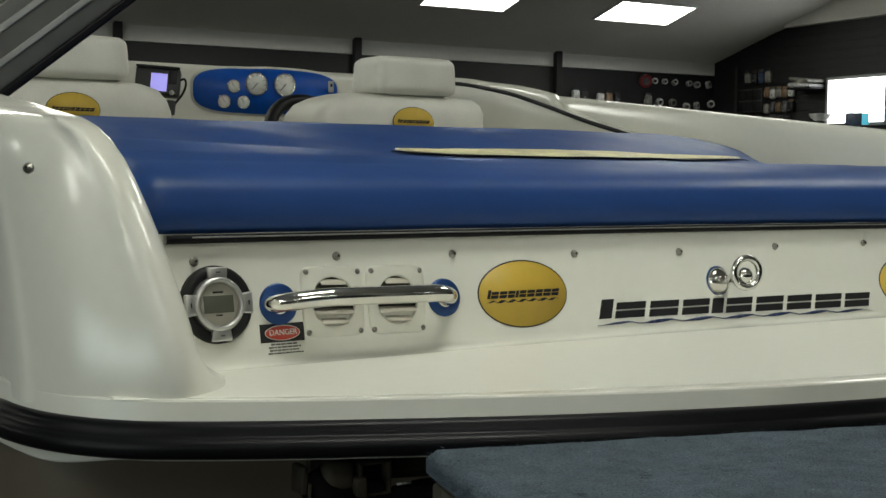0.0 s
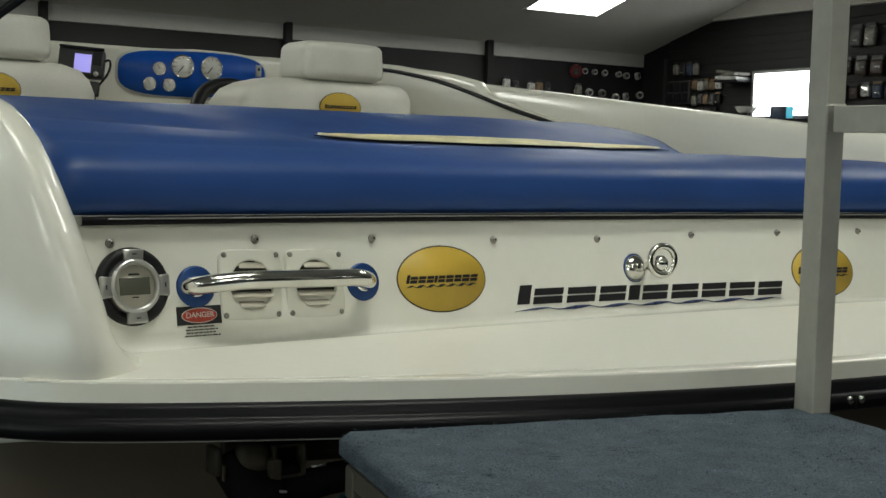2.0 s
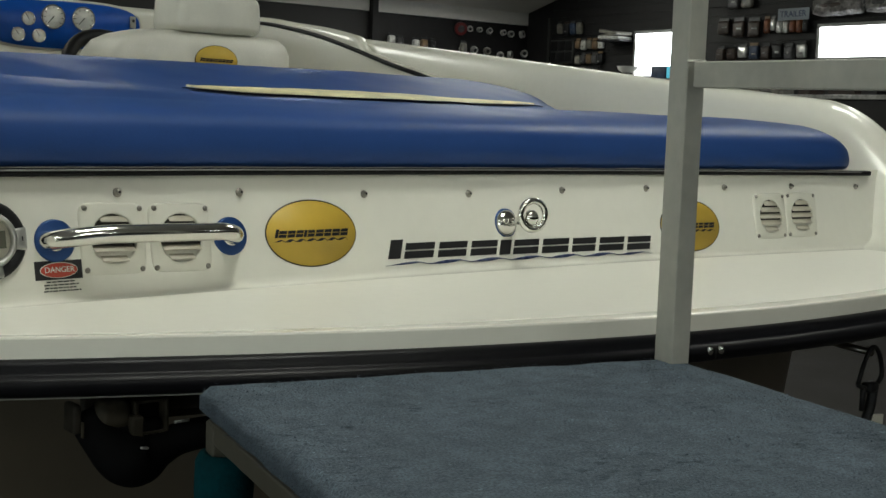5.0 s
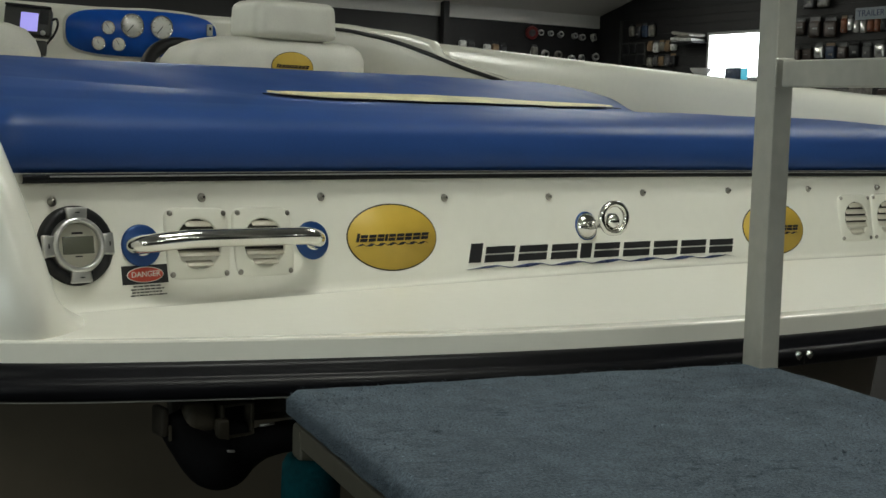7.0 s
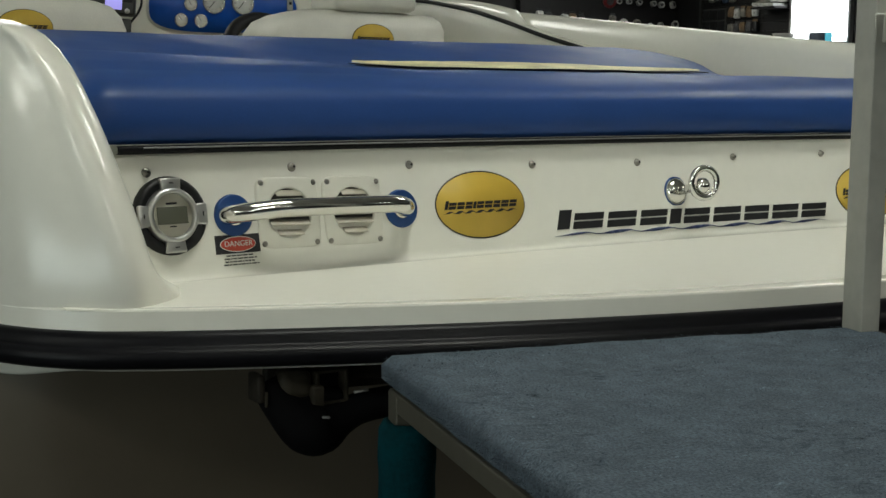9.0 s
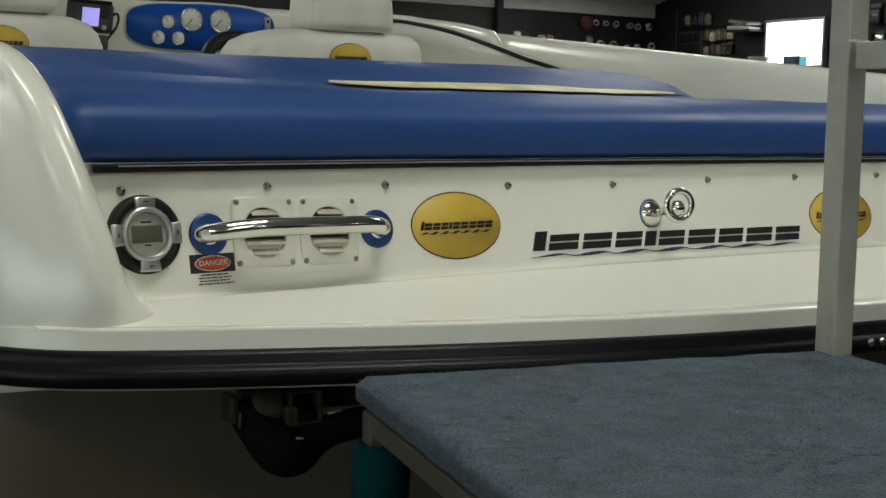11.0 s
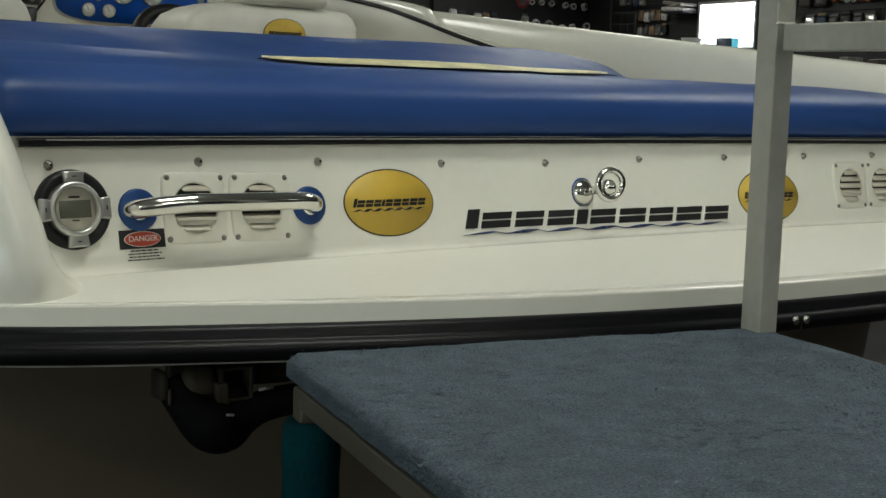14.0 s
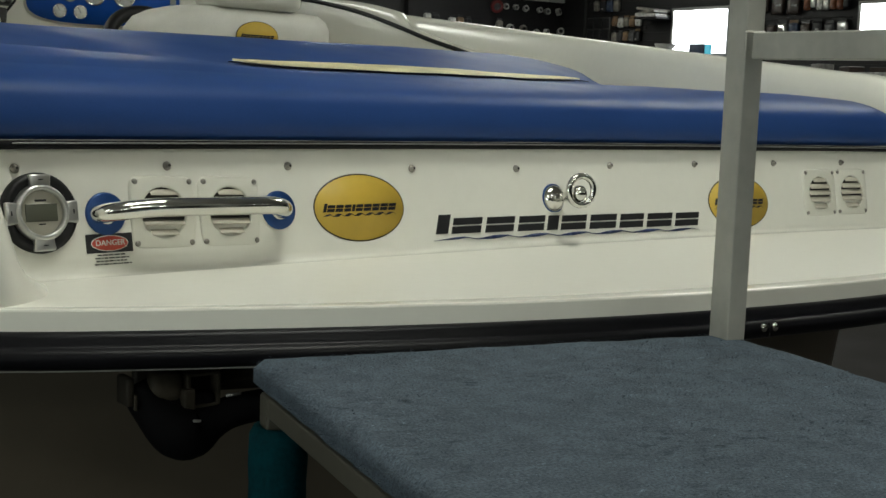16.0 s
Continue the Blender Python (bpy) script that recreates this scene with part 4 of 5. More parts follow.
boat_seat(0.484, "helm seats", -1, 0.0235, (0.17, 0.078))
boat_seat(-0.506, "helm seats", 1, 0.015, (0.13, 0.05))


def dash():
    t = thing("dashboard", "white moulded dash with a blue instrument panel", "dashboard", m=pose(0.017, 2.72, 0))
    part("moulding", box_bm(1.84, 0.30, 0.82, (-0.017, 0.165, 1.258), 0.03, 4), GEL, t)
    out = []
    for k in range(64):
        a = 2 * math.pi * k / 64
        c, s = math.cos(a), math.sin(a)
        hx = 0.275
        x = 0.415 + hx * math.copysign(abs(c) ** 0.54, c)
        z = 1.582 + 0.078 * math.copysign(abs(s) ** 0.6, s) + (0.004 if c > 0 else 0)
        out.append((x, z))
    f2 = lambda a, b: 0.012
    part("panel_rim", decal_bm([(0.415 + (x - 0.415) * 1.03, 1.582 + (z - 1.582) * 1.10) for x, z in out], 0.001, f2), VINYL_WHITE, t)
    part("instrument_panel", decal_bm(out, 0.006, f2), DASH_BLUE, t, "glossy blue instrument panel")
    for x, z, r in ((0.284, 1.597, 0.024), (0.370, 1.609, 0.042), (0.478, 1.610, 0.042), (0.249, 1.543, 0.024), (0.320, 1.543, 0.024)):
        m = Matrix.Translation((x, 0.005, z)) @ pose(0, 0, 0, 90, 0, 0)
        g = part("gauge", lathe_bm([(r * 0.86, 0.006), (r * 0.9, 0.011), (r * 0.97, 0.010), (r, 0.004), (r, -0.002)], 32, m), CHROME, t, "chrome-rimmed round gauge")
        part("gauge_face", lathe_bm([(0, 0.006), (r * 0.88, 0.006), (r * 0.88, 0.002)], 32, m), DIAL, g, "pale dial")
        lens = part("gauge_glass", lathe_bm([(0, 0.0145), (r * 0.3, 0.0140), (r * 0.6, 0.0122), (r * 0.8, 0.0100), (r * 0.87, 0.0085)], 32, m), CLEAR, g, "domed clear glass")
        lens.visible_shadow = False
        nd = box_bm(r * 0.07, r * 0.75, 0.001, (0, r * 0.3, 0.0072), turn=pose(0, 0, 0, 0, 0, 0))
        nd.transform(m @ pose(0, 0, 0, 0, 0, 140 if r > 0.03 else 30))
        part("needle", nd, INK, g, smooth=False)
        for q in range(9):
            tk = box_bm(r * 0.05, r * 0.16, 0.0008, (0, r * 0.72, 0.0068))
            tk.transform(m @ pose(0, 0, 0, 0, 0, -130 + 32 * q))
            part("tick", tk, INK, g, smooth=False)
    part("key_switch", box_bm(0.022, 0.006, 0.042, (0.662, 0.002, 1.612), 0.002), SATIN, t, "small silver switch plate")
    part("key_slot", box_bm(0.008, 0.004, 0.010, (0.662, -0.002, 1.617), 0.001), INK, t)
    return t


dash()


def steering_wheel():
    t = thing("steering_wheel", "black padded steering wheel", "steering wheel", m=pose(0.493, 2.50, 1.425, 58, 0, 0))
    pts = [(0.145 * math.cos(2 * math.pi * k / 40), 0.145 * math.sin(2 * math.pi * k / 40), 0) for k in range(41)]
    part("rim", tube_bm(pts, 0.023, 14, caps=False), BLACK, t)
    for a in (-90, 30, 150):
        s = box_bm(0.15, 0.03, 0.006, (0.085, 0, -0.01), 0.002)
        s.transform(pose(0, 0, 0, 0, 0, a))
        part("spoke", s, SATIN, t)
    part("hub", lathe_bm([(0, 0.01), (0.03, 0.006), (0.035, -0.02), (0.03, -0.1), (0, -0.1)], 24), BLACK, t)


steering_wheel()


def fish_finder():
    t = thing("depth_sounder", "grey depth sounder with a lit lilac screen on a bracket", "depth sounder", m=pose(0.002, 2.64, 1.574, -10, 4, -26) @ Matrix.Scale(0.95, 4))
    part("case", box_bm(0.152, 0.05, 0.096, (0, 0, 0.018), 0.008, 3), GREY_PLASTIC, t)
    part("hood", box_bm(0.150, 0.016, 0.008, (0, -0.03, 0.066), 0.003), BLACK, t)
    part("screen", box_bm(0.056, 0.004, 0.062, (0.006, -0.025, 0.014), 0.001), LILAC, t, "glowing lilac screen")
    part("keypad", box_bm(0.03, 0.004, 0.05, (0.053, -0.026, 0.035), 0.002), BLACK, t)
    part("knob", lathe_bm([(0, 0.008), (0.008, 0.007), (0.009, 0)], 16, Matrix.Translation((0.053, -0.026, -0.02)) @ pose(0, 0, 0, 90, 0, 0)), SATIN, t)
    part("bracket", box_bm(0.05, 0.03, 0.05, (0.04, 0.01, -0.065), 0.006), GREY_PLASTIC, t)
    part("foot", box_bm(0.03, 0.03, 0.075, (0.04, 0.01, -0.112), 0.005), BLACK, t)
    cb = spline([(0.070, 0.0, 0.03), (0.090, -0.005, 0.037), (0.096, -0.005, 0.016), (0.088, 0.0, -0.012), (0.074, 0.006, -0.034), (0.055, 0.012, -0.060)], 6)
    part("cable", tube_bm(cb, 0.004, 8), BLACK, t)


fish_finder()


# ---------------------------------------------------------------- steering and exhaust gear under the ledge
def stern_gear():
    t = thing("drive_bracket", "steel drive bracket and black rubber exhaust elbow below the ledge", "drive bracket", m=pose(0, 0, 0))
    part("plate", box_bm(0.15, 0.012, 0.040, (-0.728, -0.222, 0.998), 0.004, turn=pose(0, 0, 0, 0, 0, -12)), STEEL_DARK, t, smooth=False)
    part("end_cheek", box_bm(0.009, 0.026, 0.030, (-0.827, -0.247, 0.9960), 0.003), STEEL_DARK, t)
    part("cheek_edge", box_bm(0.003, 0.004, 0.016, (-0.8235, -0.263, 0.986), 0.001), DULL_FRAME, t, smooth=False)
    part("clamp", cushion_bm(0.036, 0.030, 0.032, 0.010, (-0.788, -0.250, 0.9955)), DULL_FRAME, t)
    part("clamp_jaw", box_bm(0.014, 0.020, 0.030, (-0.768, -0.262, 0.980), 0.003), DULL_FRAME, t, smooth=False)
    # pale sliver that paints a glint on the bracket
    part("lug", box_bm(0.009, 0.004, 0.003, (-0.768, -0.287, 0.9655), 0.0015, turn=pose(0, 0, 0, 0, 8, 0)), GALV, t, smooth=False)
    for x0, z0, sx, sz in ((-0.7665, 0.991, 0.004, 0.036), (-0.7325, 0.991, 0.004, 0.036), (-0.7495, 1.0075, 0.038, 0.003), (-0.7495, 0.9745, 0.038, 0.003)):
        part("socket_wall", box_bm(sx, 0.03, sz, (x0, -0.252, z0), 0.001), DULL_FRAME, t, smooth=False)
    # near-black block set inside the socket walls
    part("socket_hole", box_bm(0.031, 0.012, 0.031, (-0.7495, -0.246, 0.991), 0.002), DEEP_BLACK, t)
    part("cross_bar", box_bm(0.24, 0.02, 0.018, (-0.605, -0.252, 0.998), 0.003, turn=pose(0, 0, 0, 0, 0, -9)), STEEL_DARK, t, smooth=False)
    part("bright_rod", tube_bm([(-0.727, -0.272, 0.9835), (-0.710, -0.272, 0.9840)], 0.0016, 8), GALV, t)
    hose = spline([(-0.812, -0.238, 0.995), (-0.803, -0.252, 0.976), (-0.785, -0.258, 0.957), (-0.762, -0.260, 0.946), (-0.738, -0.260, 0.955), (-0.71, -0.260, 0.963), (-0.66, -0.262, 0.966), (-0.5, -0.28, 0.972)], 6)
    n = len(hose)
    part("exhaust_elbow", tube_bm(hose, [0.017 + 0.012 * math.exp(-((k / n - 0.36) / 0.16) ** 2) for k in range(n)], 20), DEEP_BLACK, t, "black rubber elbow")
    # near-black block filling the gap between bracket and elbow
    part("saddle", cushion_bm(0.075, 0.03, 0.034, 0.012, (-0.768, -0.250, 0.972)), DEEP_BLACK, t)


def tie_down():
    """Hook and strap below the ledge on the starboard side."""
    t = thing("tie_down_hook", "black metal tie-down hook with a white strap under the ledge", "hook", m=pose(0.503, -0.332, -0.285) @ Matrix.Scale(1.25, 4))
    part("loop", tube_bm(spline([(-0.030, 0, 0.951), (-0.014, 0, 0.985), (0.002, 0, 0.998), (0.018, 0, 0.986), (0.026, 0, 0.958), (0.008, 0, 0.944), (-0.012, 0, 0.944), (-0.030, 0, 0.951)], 4), 0.0032, 8), BLACK, t)
    part("shackle", box_bm(0.022, 0.016, 0.014, (0.0, 0, 0.945), 0.004), BLACK, t)
    part("pin", tube_bm([(-0.016, 0, 0.948), (-0.016, 0, 0.915)], 0.004, 8), BLACK, t)
    part("arm", tube_bm(spline([(0.008, 0, 0.944), (0.004, 0, 0.92), (-0.008, 0, 0.885), (-0.004, 0, 0.82), (0.0, 0, 0.6)], 5), 0.007, 8), BLACK, t)
    part("strap", box_bm(0.03, 0.004, 0.30, (0.012, 0.004, 0.755), 0.001, turn=pose(0, 0, 0, 0, 6, 0)), VENT, t, "white webbing strap", smooth=False)
    part("eye_bolt", tube_bm([(0.0, 0.0, 0.99), (0.0, 0.06, 0.995)], 0.005, 8), SCREW, t)


tie_down()
stern_gear()


# ---------------------------------------------------------------- carpeted boarding steps beside the stern
PL = pose(-0.776, -0.412, 0, 0, 0, -14.5)      # far left corner of the landing; x along its far edge, -y towards its steps
PW, PD, PZ = 0.530, 0.80, 1.055


def boarding_steps():
    t = thing("boarding_steps", "aluminium boarding steps with a blue-grey carpeted landing", "boarding steps", m=PL)
    # landing board with carpet rolled over its edges, slightly lumpy
    rows = []
    r = 0.010
    nx, ny = 64, 84
    for j in range(ny + 1):
        y = -PD * j / ny
        rows.append([])
        for i in range(nx + 1):
            x = PW * i / nx
            d = min(x, PW - x, -y, PD + y)
            drop = r - math.sqrt(max(0.0, r * r - (r - min(d, r)) ** 2))
            z = PZ - drop + 0.0012 * noise.noise((x * 16, y * 16, 2.0)) + 0.0007 * noise.noise((x * 60, y * 60, 5.0))
            jx = 0.0015 * noise.noise((x * 30, y * 30, 9.0))
            rows[-1].append((x + jx, y + jx, z))
    top = grid_bm(rows)
    rim = top.verts[:]
    side = [e for e in top.edges if e.is_boundary]
    ret = bmesh.ops.extrude_edge_only(top, edges=side)
    for v in ret["geom"]:
        if isinstance(v, bmesh.types.BMVert):
            v.co.z = PZ - 0.023 + 0.0015 * noise.noise((v.co.x * 25, v.co.y * 25, 1.0))
    part("landing_carpet", top, CARPET, t, "worn blue-grey carpet")
    # loose pile: short leaning tufts over the top and the rolled edges
    r3 = random.Random(11)
    vs, fs = [], []
    for k in range(20000):
        x, y, edge = r3.uniform(0, PW), -r3.uniform(0, PD), r3.random()
        zz = PZ
        nx, ny, nz = 0.0, 0.0, 1.0
        if edge < 0.22:
            x, nx, nz, zz = 0.0, -1.0, 0.3, PZ - r3.uniform(0.0, 0.022)
        elif edge < 0.24:
            y, ny, nz, zz = 0.0, 1.0, 0.3, PZ - r3.uniform(0.0, 0.022)
        elif min(x, PW - x, -y) < 0.010:
            zz -= 0.004 * (1 - min(x, PW - x, -y) / 0.010)
        if min(x, PW - x) < 0.014 and -y < 0.014:
            continue
        h = r3.uniform(0.0006, 0.0020)
        a = r3.uniform(0, 2 * math.pi)
        w = r3.uniform(0.0005, 0.0011)
        cx, cy = math.cos(a) * w, math.sin(a) * w
        lx, ly = r3.gauss(0, 0.003), r3.gauss(0, 0.003)
        i0 = len(vs)
        z0 = zz - 0.0004
        vs += [(x - cx, y - cy, z0), (x + cx, y + cy, z0), (x + nx * h + lx, y + ny * h + ly, z0 + nz * h)]
        fs.append((i0, i0 + 1, i0 + 2))
    pm = bpy.data.meshes.new("carpet_nap")
    pm.from_pydata(vs, [], fs)
    pm.materials.append(CARPET)
    pile = new("carpet_nap", pm)
    pile.parent = t
    tagged(pile, kind="stuff")
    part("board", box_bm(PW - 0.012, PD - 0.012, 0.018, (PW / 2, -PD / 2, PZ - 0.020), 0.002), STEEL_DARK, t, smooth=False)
    # frame under the board, its aluminium coloured for the shade of the landing
    for x0, y0, sx, sy in ((PW / 2, -0.022, PW - 0.03, 0.022), (PW / 2, -PD + 0.02, PW - 0.03, 0.022), (0.014, -PD / 2, 0.022, PD - 0.03), (PW - 0.022, -PD / 2, 0.022, PD - 0.03)):
        part("frame_rail", box_bm(sx, sy, 0.019, (x0, y0, PZ - 0.0385), 0.002), SHADED_ALLOY, t, smooth=False)
    for x, y in ((0.015, -0.026), (PW - 0.024, -0.024), (0.026, -PD + 0.026), (PW - 0.024, -PD + 0.024)):
        part("leg", box_bm(0.026, 0.026, PZ - 0.030, (x, y - 0.002, (PZ - 0.030) / 2), 0.002), SHADED_ALLOY, t, smooth=False)
    # teal foam sleeve on the near-boat leg
    prof = [(0.012, 0.996), (0.0225, 0.998), (0.0262, 0.991), (0.0272, 0.965), (0.0262, 0.945), (0.0266, 0.925), (0.0254, 0.915), (0.0268, 0.905), (0.0272, 0.70), (0.026, 0.40), (0.012, 0.395)]
    part("foam_sleeve", lathe_bm(prof, 24, Matrix.Translation((0.016, -0.030, 0))), TEAL, t, "teal foam sleeve round the leg")
    # hand rail post at the far corner and its rail
    px, py = 0.5135, -0.020
    part("rail_post", box_bm(0.023, 0.032, 1.10, (px, py, PZ - 0.002 + 0.55), 0.0015), ALLOY, t, "square aluminium rail post", smooth=False)
    part("rail_post", box_bm(0.023, 0.032, 2.15, (px, -PD + 0.02, 1.075), 0.0015), ALLOY, t, smooth=False)
    part("hand_rail", box_bm(0.0225, PD - 0.075, 0.0268, (px - 0.0008, -PD / 2 - 0.010, 1.3555), 0.0015, turn=pose(0, 0, 0, 1.0, 0, 0)), ALLOY, t, "square aluminium rail with a rough weld", smooth=False)
    part("hand_rail", box_bm(0.023, PD - 0.01, 0.03, (px, -PD / 2 + 0.005, PZ + 1.11), 0.0015), ALLOY, t, smooth=False)
    wb = bmesh.new()
    for k in range(14):
        f = k / 13
        lathe_bm([(0, 0.002), (0.0018, 0.0012), (0.0022, -0.001)], 7, Matrix.Translation((px - 0.0118, py - 0.0165, 1.3490 + 0.026 * f)) @ pose(0, 0, 0, 90, 0, -60), wb)
    for k in range(10):
        lathe_bm([(0, 0.002), (0.0018, 0.0012), (0.0022, -0.001)], 7, Matrix.Translation((px - 0.010 + 0.0022 * k, py - 0.0165, 1.3765)), wb)
    part("weld", wb, ALLOY, t)
    # lower treads
    for k in range(1, 5):
        z = PZ - 0.21 * k
        part("tread", box_bm(PW - 0.02, 0.20, 0.03, (PW / 2, -PD - 0.10 - 0.17 * (k - 1), z), 0.008), CARPET, t)
    for x in (0.01, PW - 0.01):
        s = box_bm(0.03, 1.30, 0.06, (0, 0, 0), 0.003)
        s.transform(Matrix.Translation((x, -PD - 0.36, 0.53)) @ pose(0, 0, 0, 51, 0, 0))
        part("stringer", s, ALLOY, t, smooth=False)


boarding_steps()


# ---------------------------------------------------------------- trailer under the hull
def trailer():
    t = thing("boat_trailer", "galvanised boat trailer under the hull", "trailer", m=pose(0, 0, 0))
    for x in (-0.55, 0.55):
        part("frame_rail", box_bm(0.06, 5.2, 0.12, (x, 2.3, 0.35), 0.004), GALV, t, smooth=False)
        part("bunk", box_bm(0.12, 3.0, 0.06, (x * 0.9, 1.6, 0.445), 0.01), FLOOR, t, smooth=False)
    for y in (0.3, 2.0, 4.6):
        part("cross_member", box_bm(1.2, 0.06, 0.08, (0, y, 0.31), 0.004), GALV, t, smooth=False)
    part("draw_bar", box_bm(0.08, 1.6, 0.1, (0, 5.5, 0.37), 0.004), GALV, t, smooth=False)
    for x in (-0.95, 0.95):
        m = Matrix.Translation((x, 1.5, 0.32)) @ pose(0, 0, 0, 0, 90, 0)
        w = part("wheel", lathe_bm([(0.0, 0.05), (0.16, 0.06), (0.18, 0.08), (0.18, -0.08), (0.0, -0.06)], 28, m), GALV, t)
        part("tyre", lathe_bm([(0.18, 0.085), (0.29, 0.09), (0.315, 0.06), (0.32, 0), (0.315, -0.06), (0.29, -0.09), (0.18, -0.085)], 36, m), RUBBER, w, "black tyre")
    part("axle", tube_bm([(-0.9, 1.5, 0.3), (0.9, 1.5, 0.3)], 0.025), GALV, t)
    part("jockey_leg", tube_bm([(0, 6.2, 0.4), (0, 6.2, 0.0)], 0.03), GALV, t)


trailer()


# ---------------------------------------------------------------- a folded tower leg on the port gunwale
def tower_leg():
    t = thing("tower_leg", "dark grey tower leg with a black edge on the gunwale", "tower leg", m=pose(-1.03, 0.60, 1.412, 0, -39, 0))
    part("leg", box_bm(1.3, 0.07, 0.104, (0.63, 0, 0), 0.012, 3), BEAM_GREY, t)
    for zz in (-0.014, 0.026):
        part("groove", box_bm(1.28, 0.006, 0.010, (0.63, -0.036, zz), 0.002), GALV, t, "lighter pressed line", smooth=False)
    part("edge_strip", box_bm(1.3, 0.078, 0.014, (0.63, 0, -0.052), 0.004), RUBBER, t, "black edge strip", smooth=False)
    part("foot_plate", box_bm(0.10, 0.12, 0.012, (0.01, 0, -0.02), 0.003, turn=pose(0, 0, 0, 0, 39, 0)), SATIN, t, smooth=False)


tower_leg()


# ---------------------------------------------------------------- goods on the display walls
GOODS = [material("packet_%s" % n, c, 0.4, grain=0.25, scale=30, stain=0.3, stain_scale=14) for n, c in (
    ("brown", (0.040, 0.025, 0.019)), ("rust", (0.24, 0.080, 0.035)), ("cream", (0.19, 0.18, 0.155)), ("grey", (0.06, 0.06, 0.063)), ("blue", (0.035, 0.055, 0.10)),
    ("tan", (0.17, 0.11, 0.06)), ("black", (0.012, 0.012, 0.014)), ("white", (0.45, 0.45, 0.43)))]
FOIL = material("shiny_blister_film", (0.6, 0.6, 0.58), 0.15, 0.6, grain=0.3, scale=25)
RED = material("red_enamel", (0.14, 0.012, 0.012), 0.35, grain=0.08, scale=30)
rng = random.Random(7)


def packet(m, w, h, d, mat, label, group):
    """A hanging packet: card with a puffed front and a header."""
    t = thing("hanging_packet", label, "packet", group, m)
    part("bag", cushion_bm(w, d, h * 0.8, min(w, d, h) * 0.3, (0, 0, -h * 0.1), 0.0, d * 0.15), mat, t)
    part("header_card", box_bm(w * 0.9, d * 0.2, h * 0.24, (0, 0, h * 0.40), 0.002), GOODS[rng.choice((0, 3, 6, 6, 5))], t, smooth=False)
    gl = cushion_bm(w * rng.uniform(0.15, 0.5), d * 0.3, h * rng.uniform(0.06, 0.18), d * 0.1, (w * rng.uniform(-0.15, 0.15), -d * 0.5, -h * rng.uniform(0.05, 0.38)), 0, d * 0.1)
    part("blister", gl, FOIL, t, "shiny clear blister")
    return t


def east(v, z):
    """Pose on the east wall: local x along the wall (towards -v), local -y out of it."""
    return ROOM @ pose(U1, v, z, 0, 0, -90)


def north(u, z):
    return ROOM @ pose(u, V1, z)


def packet_row(place, a0, a1, z, step, h, mats, group, label, depth=0.05, skip=0.0):
    proto = {}
    n = max(1, int(round((a1 - a0) / step)))
    for k in range(n):
        if rng.random() < skip:
            continue
        a = a0 + (k + 0.5) * (a1 - a0) / n
        mi = rng.choice(mats)
        m = place(a, z + rng.uniform(-0.015, 0.015)) @ pose(0, -depth * 1.2, 0, rng.uniform(-6, 6), 0, rng.uniform(-8, 8))
        if mi not in proto:
            proto[mi] = packet(m, step * 0.82, h, depth, GOODS[mi] if mi >= 0 else FOIL, label, group)
        else:
            copy_thing(proto[mi], m @ Matrix.Diagonal((1, 1, rng.uniform(0.85, 1.1), 1)))


def hook_rail(place, a0, a1, z, group):
    t = thing("hook_rail", "thin black metal hook rail on the display wall", "hook rail", group, place((a0 + a1) / 2, z))
    part("bar", box_bm(abs(a1 - a0), 0.02, 0.02, (0, -0.014, 0), 0.003), BLACK, t, smooth=False)


# heights on the far walls, spread about eye level
def zk(z):
    return 1.31 + (z - 1.31) * 1.6


packet_row(east, 8.45, 9.05, zk(2.035), 0.085, 0.17, (1, 6, 5, 1, -1), "packets on the upper hooks", "small orange and silver blister packet on a hook")
packet_row(east, 9.08, 9.72, zk(2.03), 0.19, 0.20, (0, 0, 3), "brown bags on the upper hooks", "brown bag with a shiny foot on a hook")
packet_row(east, 8.45, 9.72, zk(1.86), 0.15, 0.17, (0, 6, 6, 3, 4, -1), "packets on the lower hooks", "dark shiny blister packet on a hook")
packet_row(east, 9.20, 9.58, zk(2.235), 0.19, 0.24, (2, 3), "packets above the rail", "pale narrow packet on a hook")
packet_row(east, 7.2, 8.25, zk(2.165), 0.13, 0.16, (0, 5, 3, 2, -1, 6), "packets above the screen", "small mixed blister packet on a hook")
packet_row(east, 11.95, 12.45, zk(2.09), 0.12, 0.17, (4, 2, 5, 2, 6), "packets near the corner", "mixed coloured packet on a hook")
packet_row(east, 11.55, 12.5, zk(1.955), 0.11, 0.13, (2, 2, 3, 7, 5), "pale packets near the corner", "pale small packet on a hook")
packet_row(east, 11.55, 12.5, zk(1.85), 0.11, 0.14, (3, 2, 5, 0, 6), "lower packets near the corner", "mixed small packet on a hook")
packet_row(east, 11.6, 12.5, zk(1.74), 0.13, 0.13, (1, 6, 0), "packets behind the gunwale", "dark red and black packet on a hook")
for a0, a1, z in ((8.45, 9.72, 2.10), (8.45, 9.72, 1.92), (11.5, 12.5, 2.02), (11.5, 12.5, 1.90), (9.16, 9.62, 2.30)):
    hook_rail(east, a0, a1, zk(z), "hook rails")

part_post = thing("shelf_upright", "grey metal shelf upright in the wall corner", "shelf upright", m=ROOM @ pose(U1 - 0.03, 12.62, 1.4))
part("upright", box_bm(0.05, 0.04, 2.6, (0, 0, 0), 0.004), GREY_PLASTIC, part_post, smooth=False)


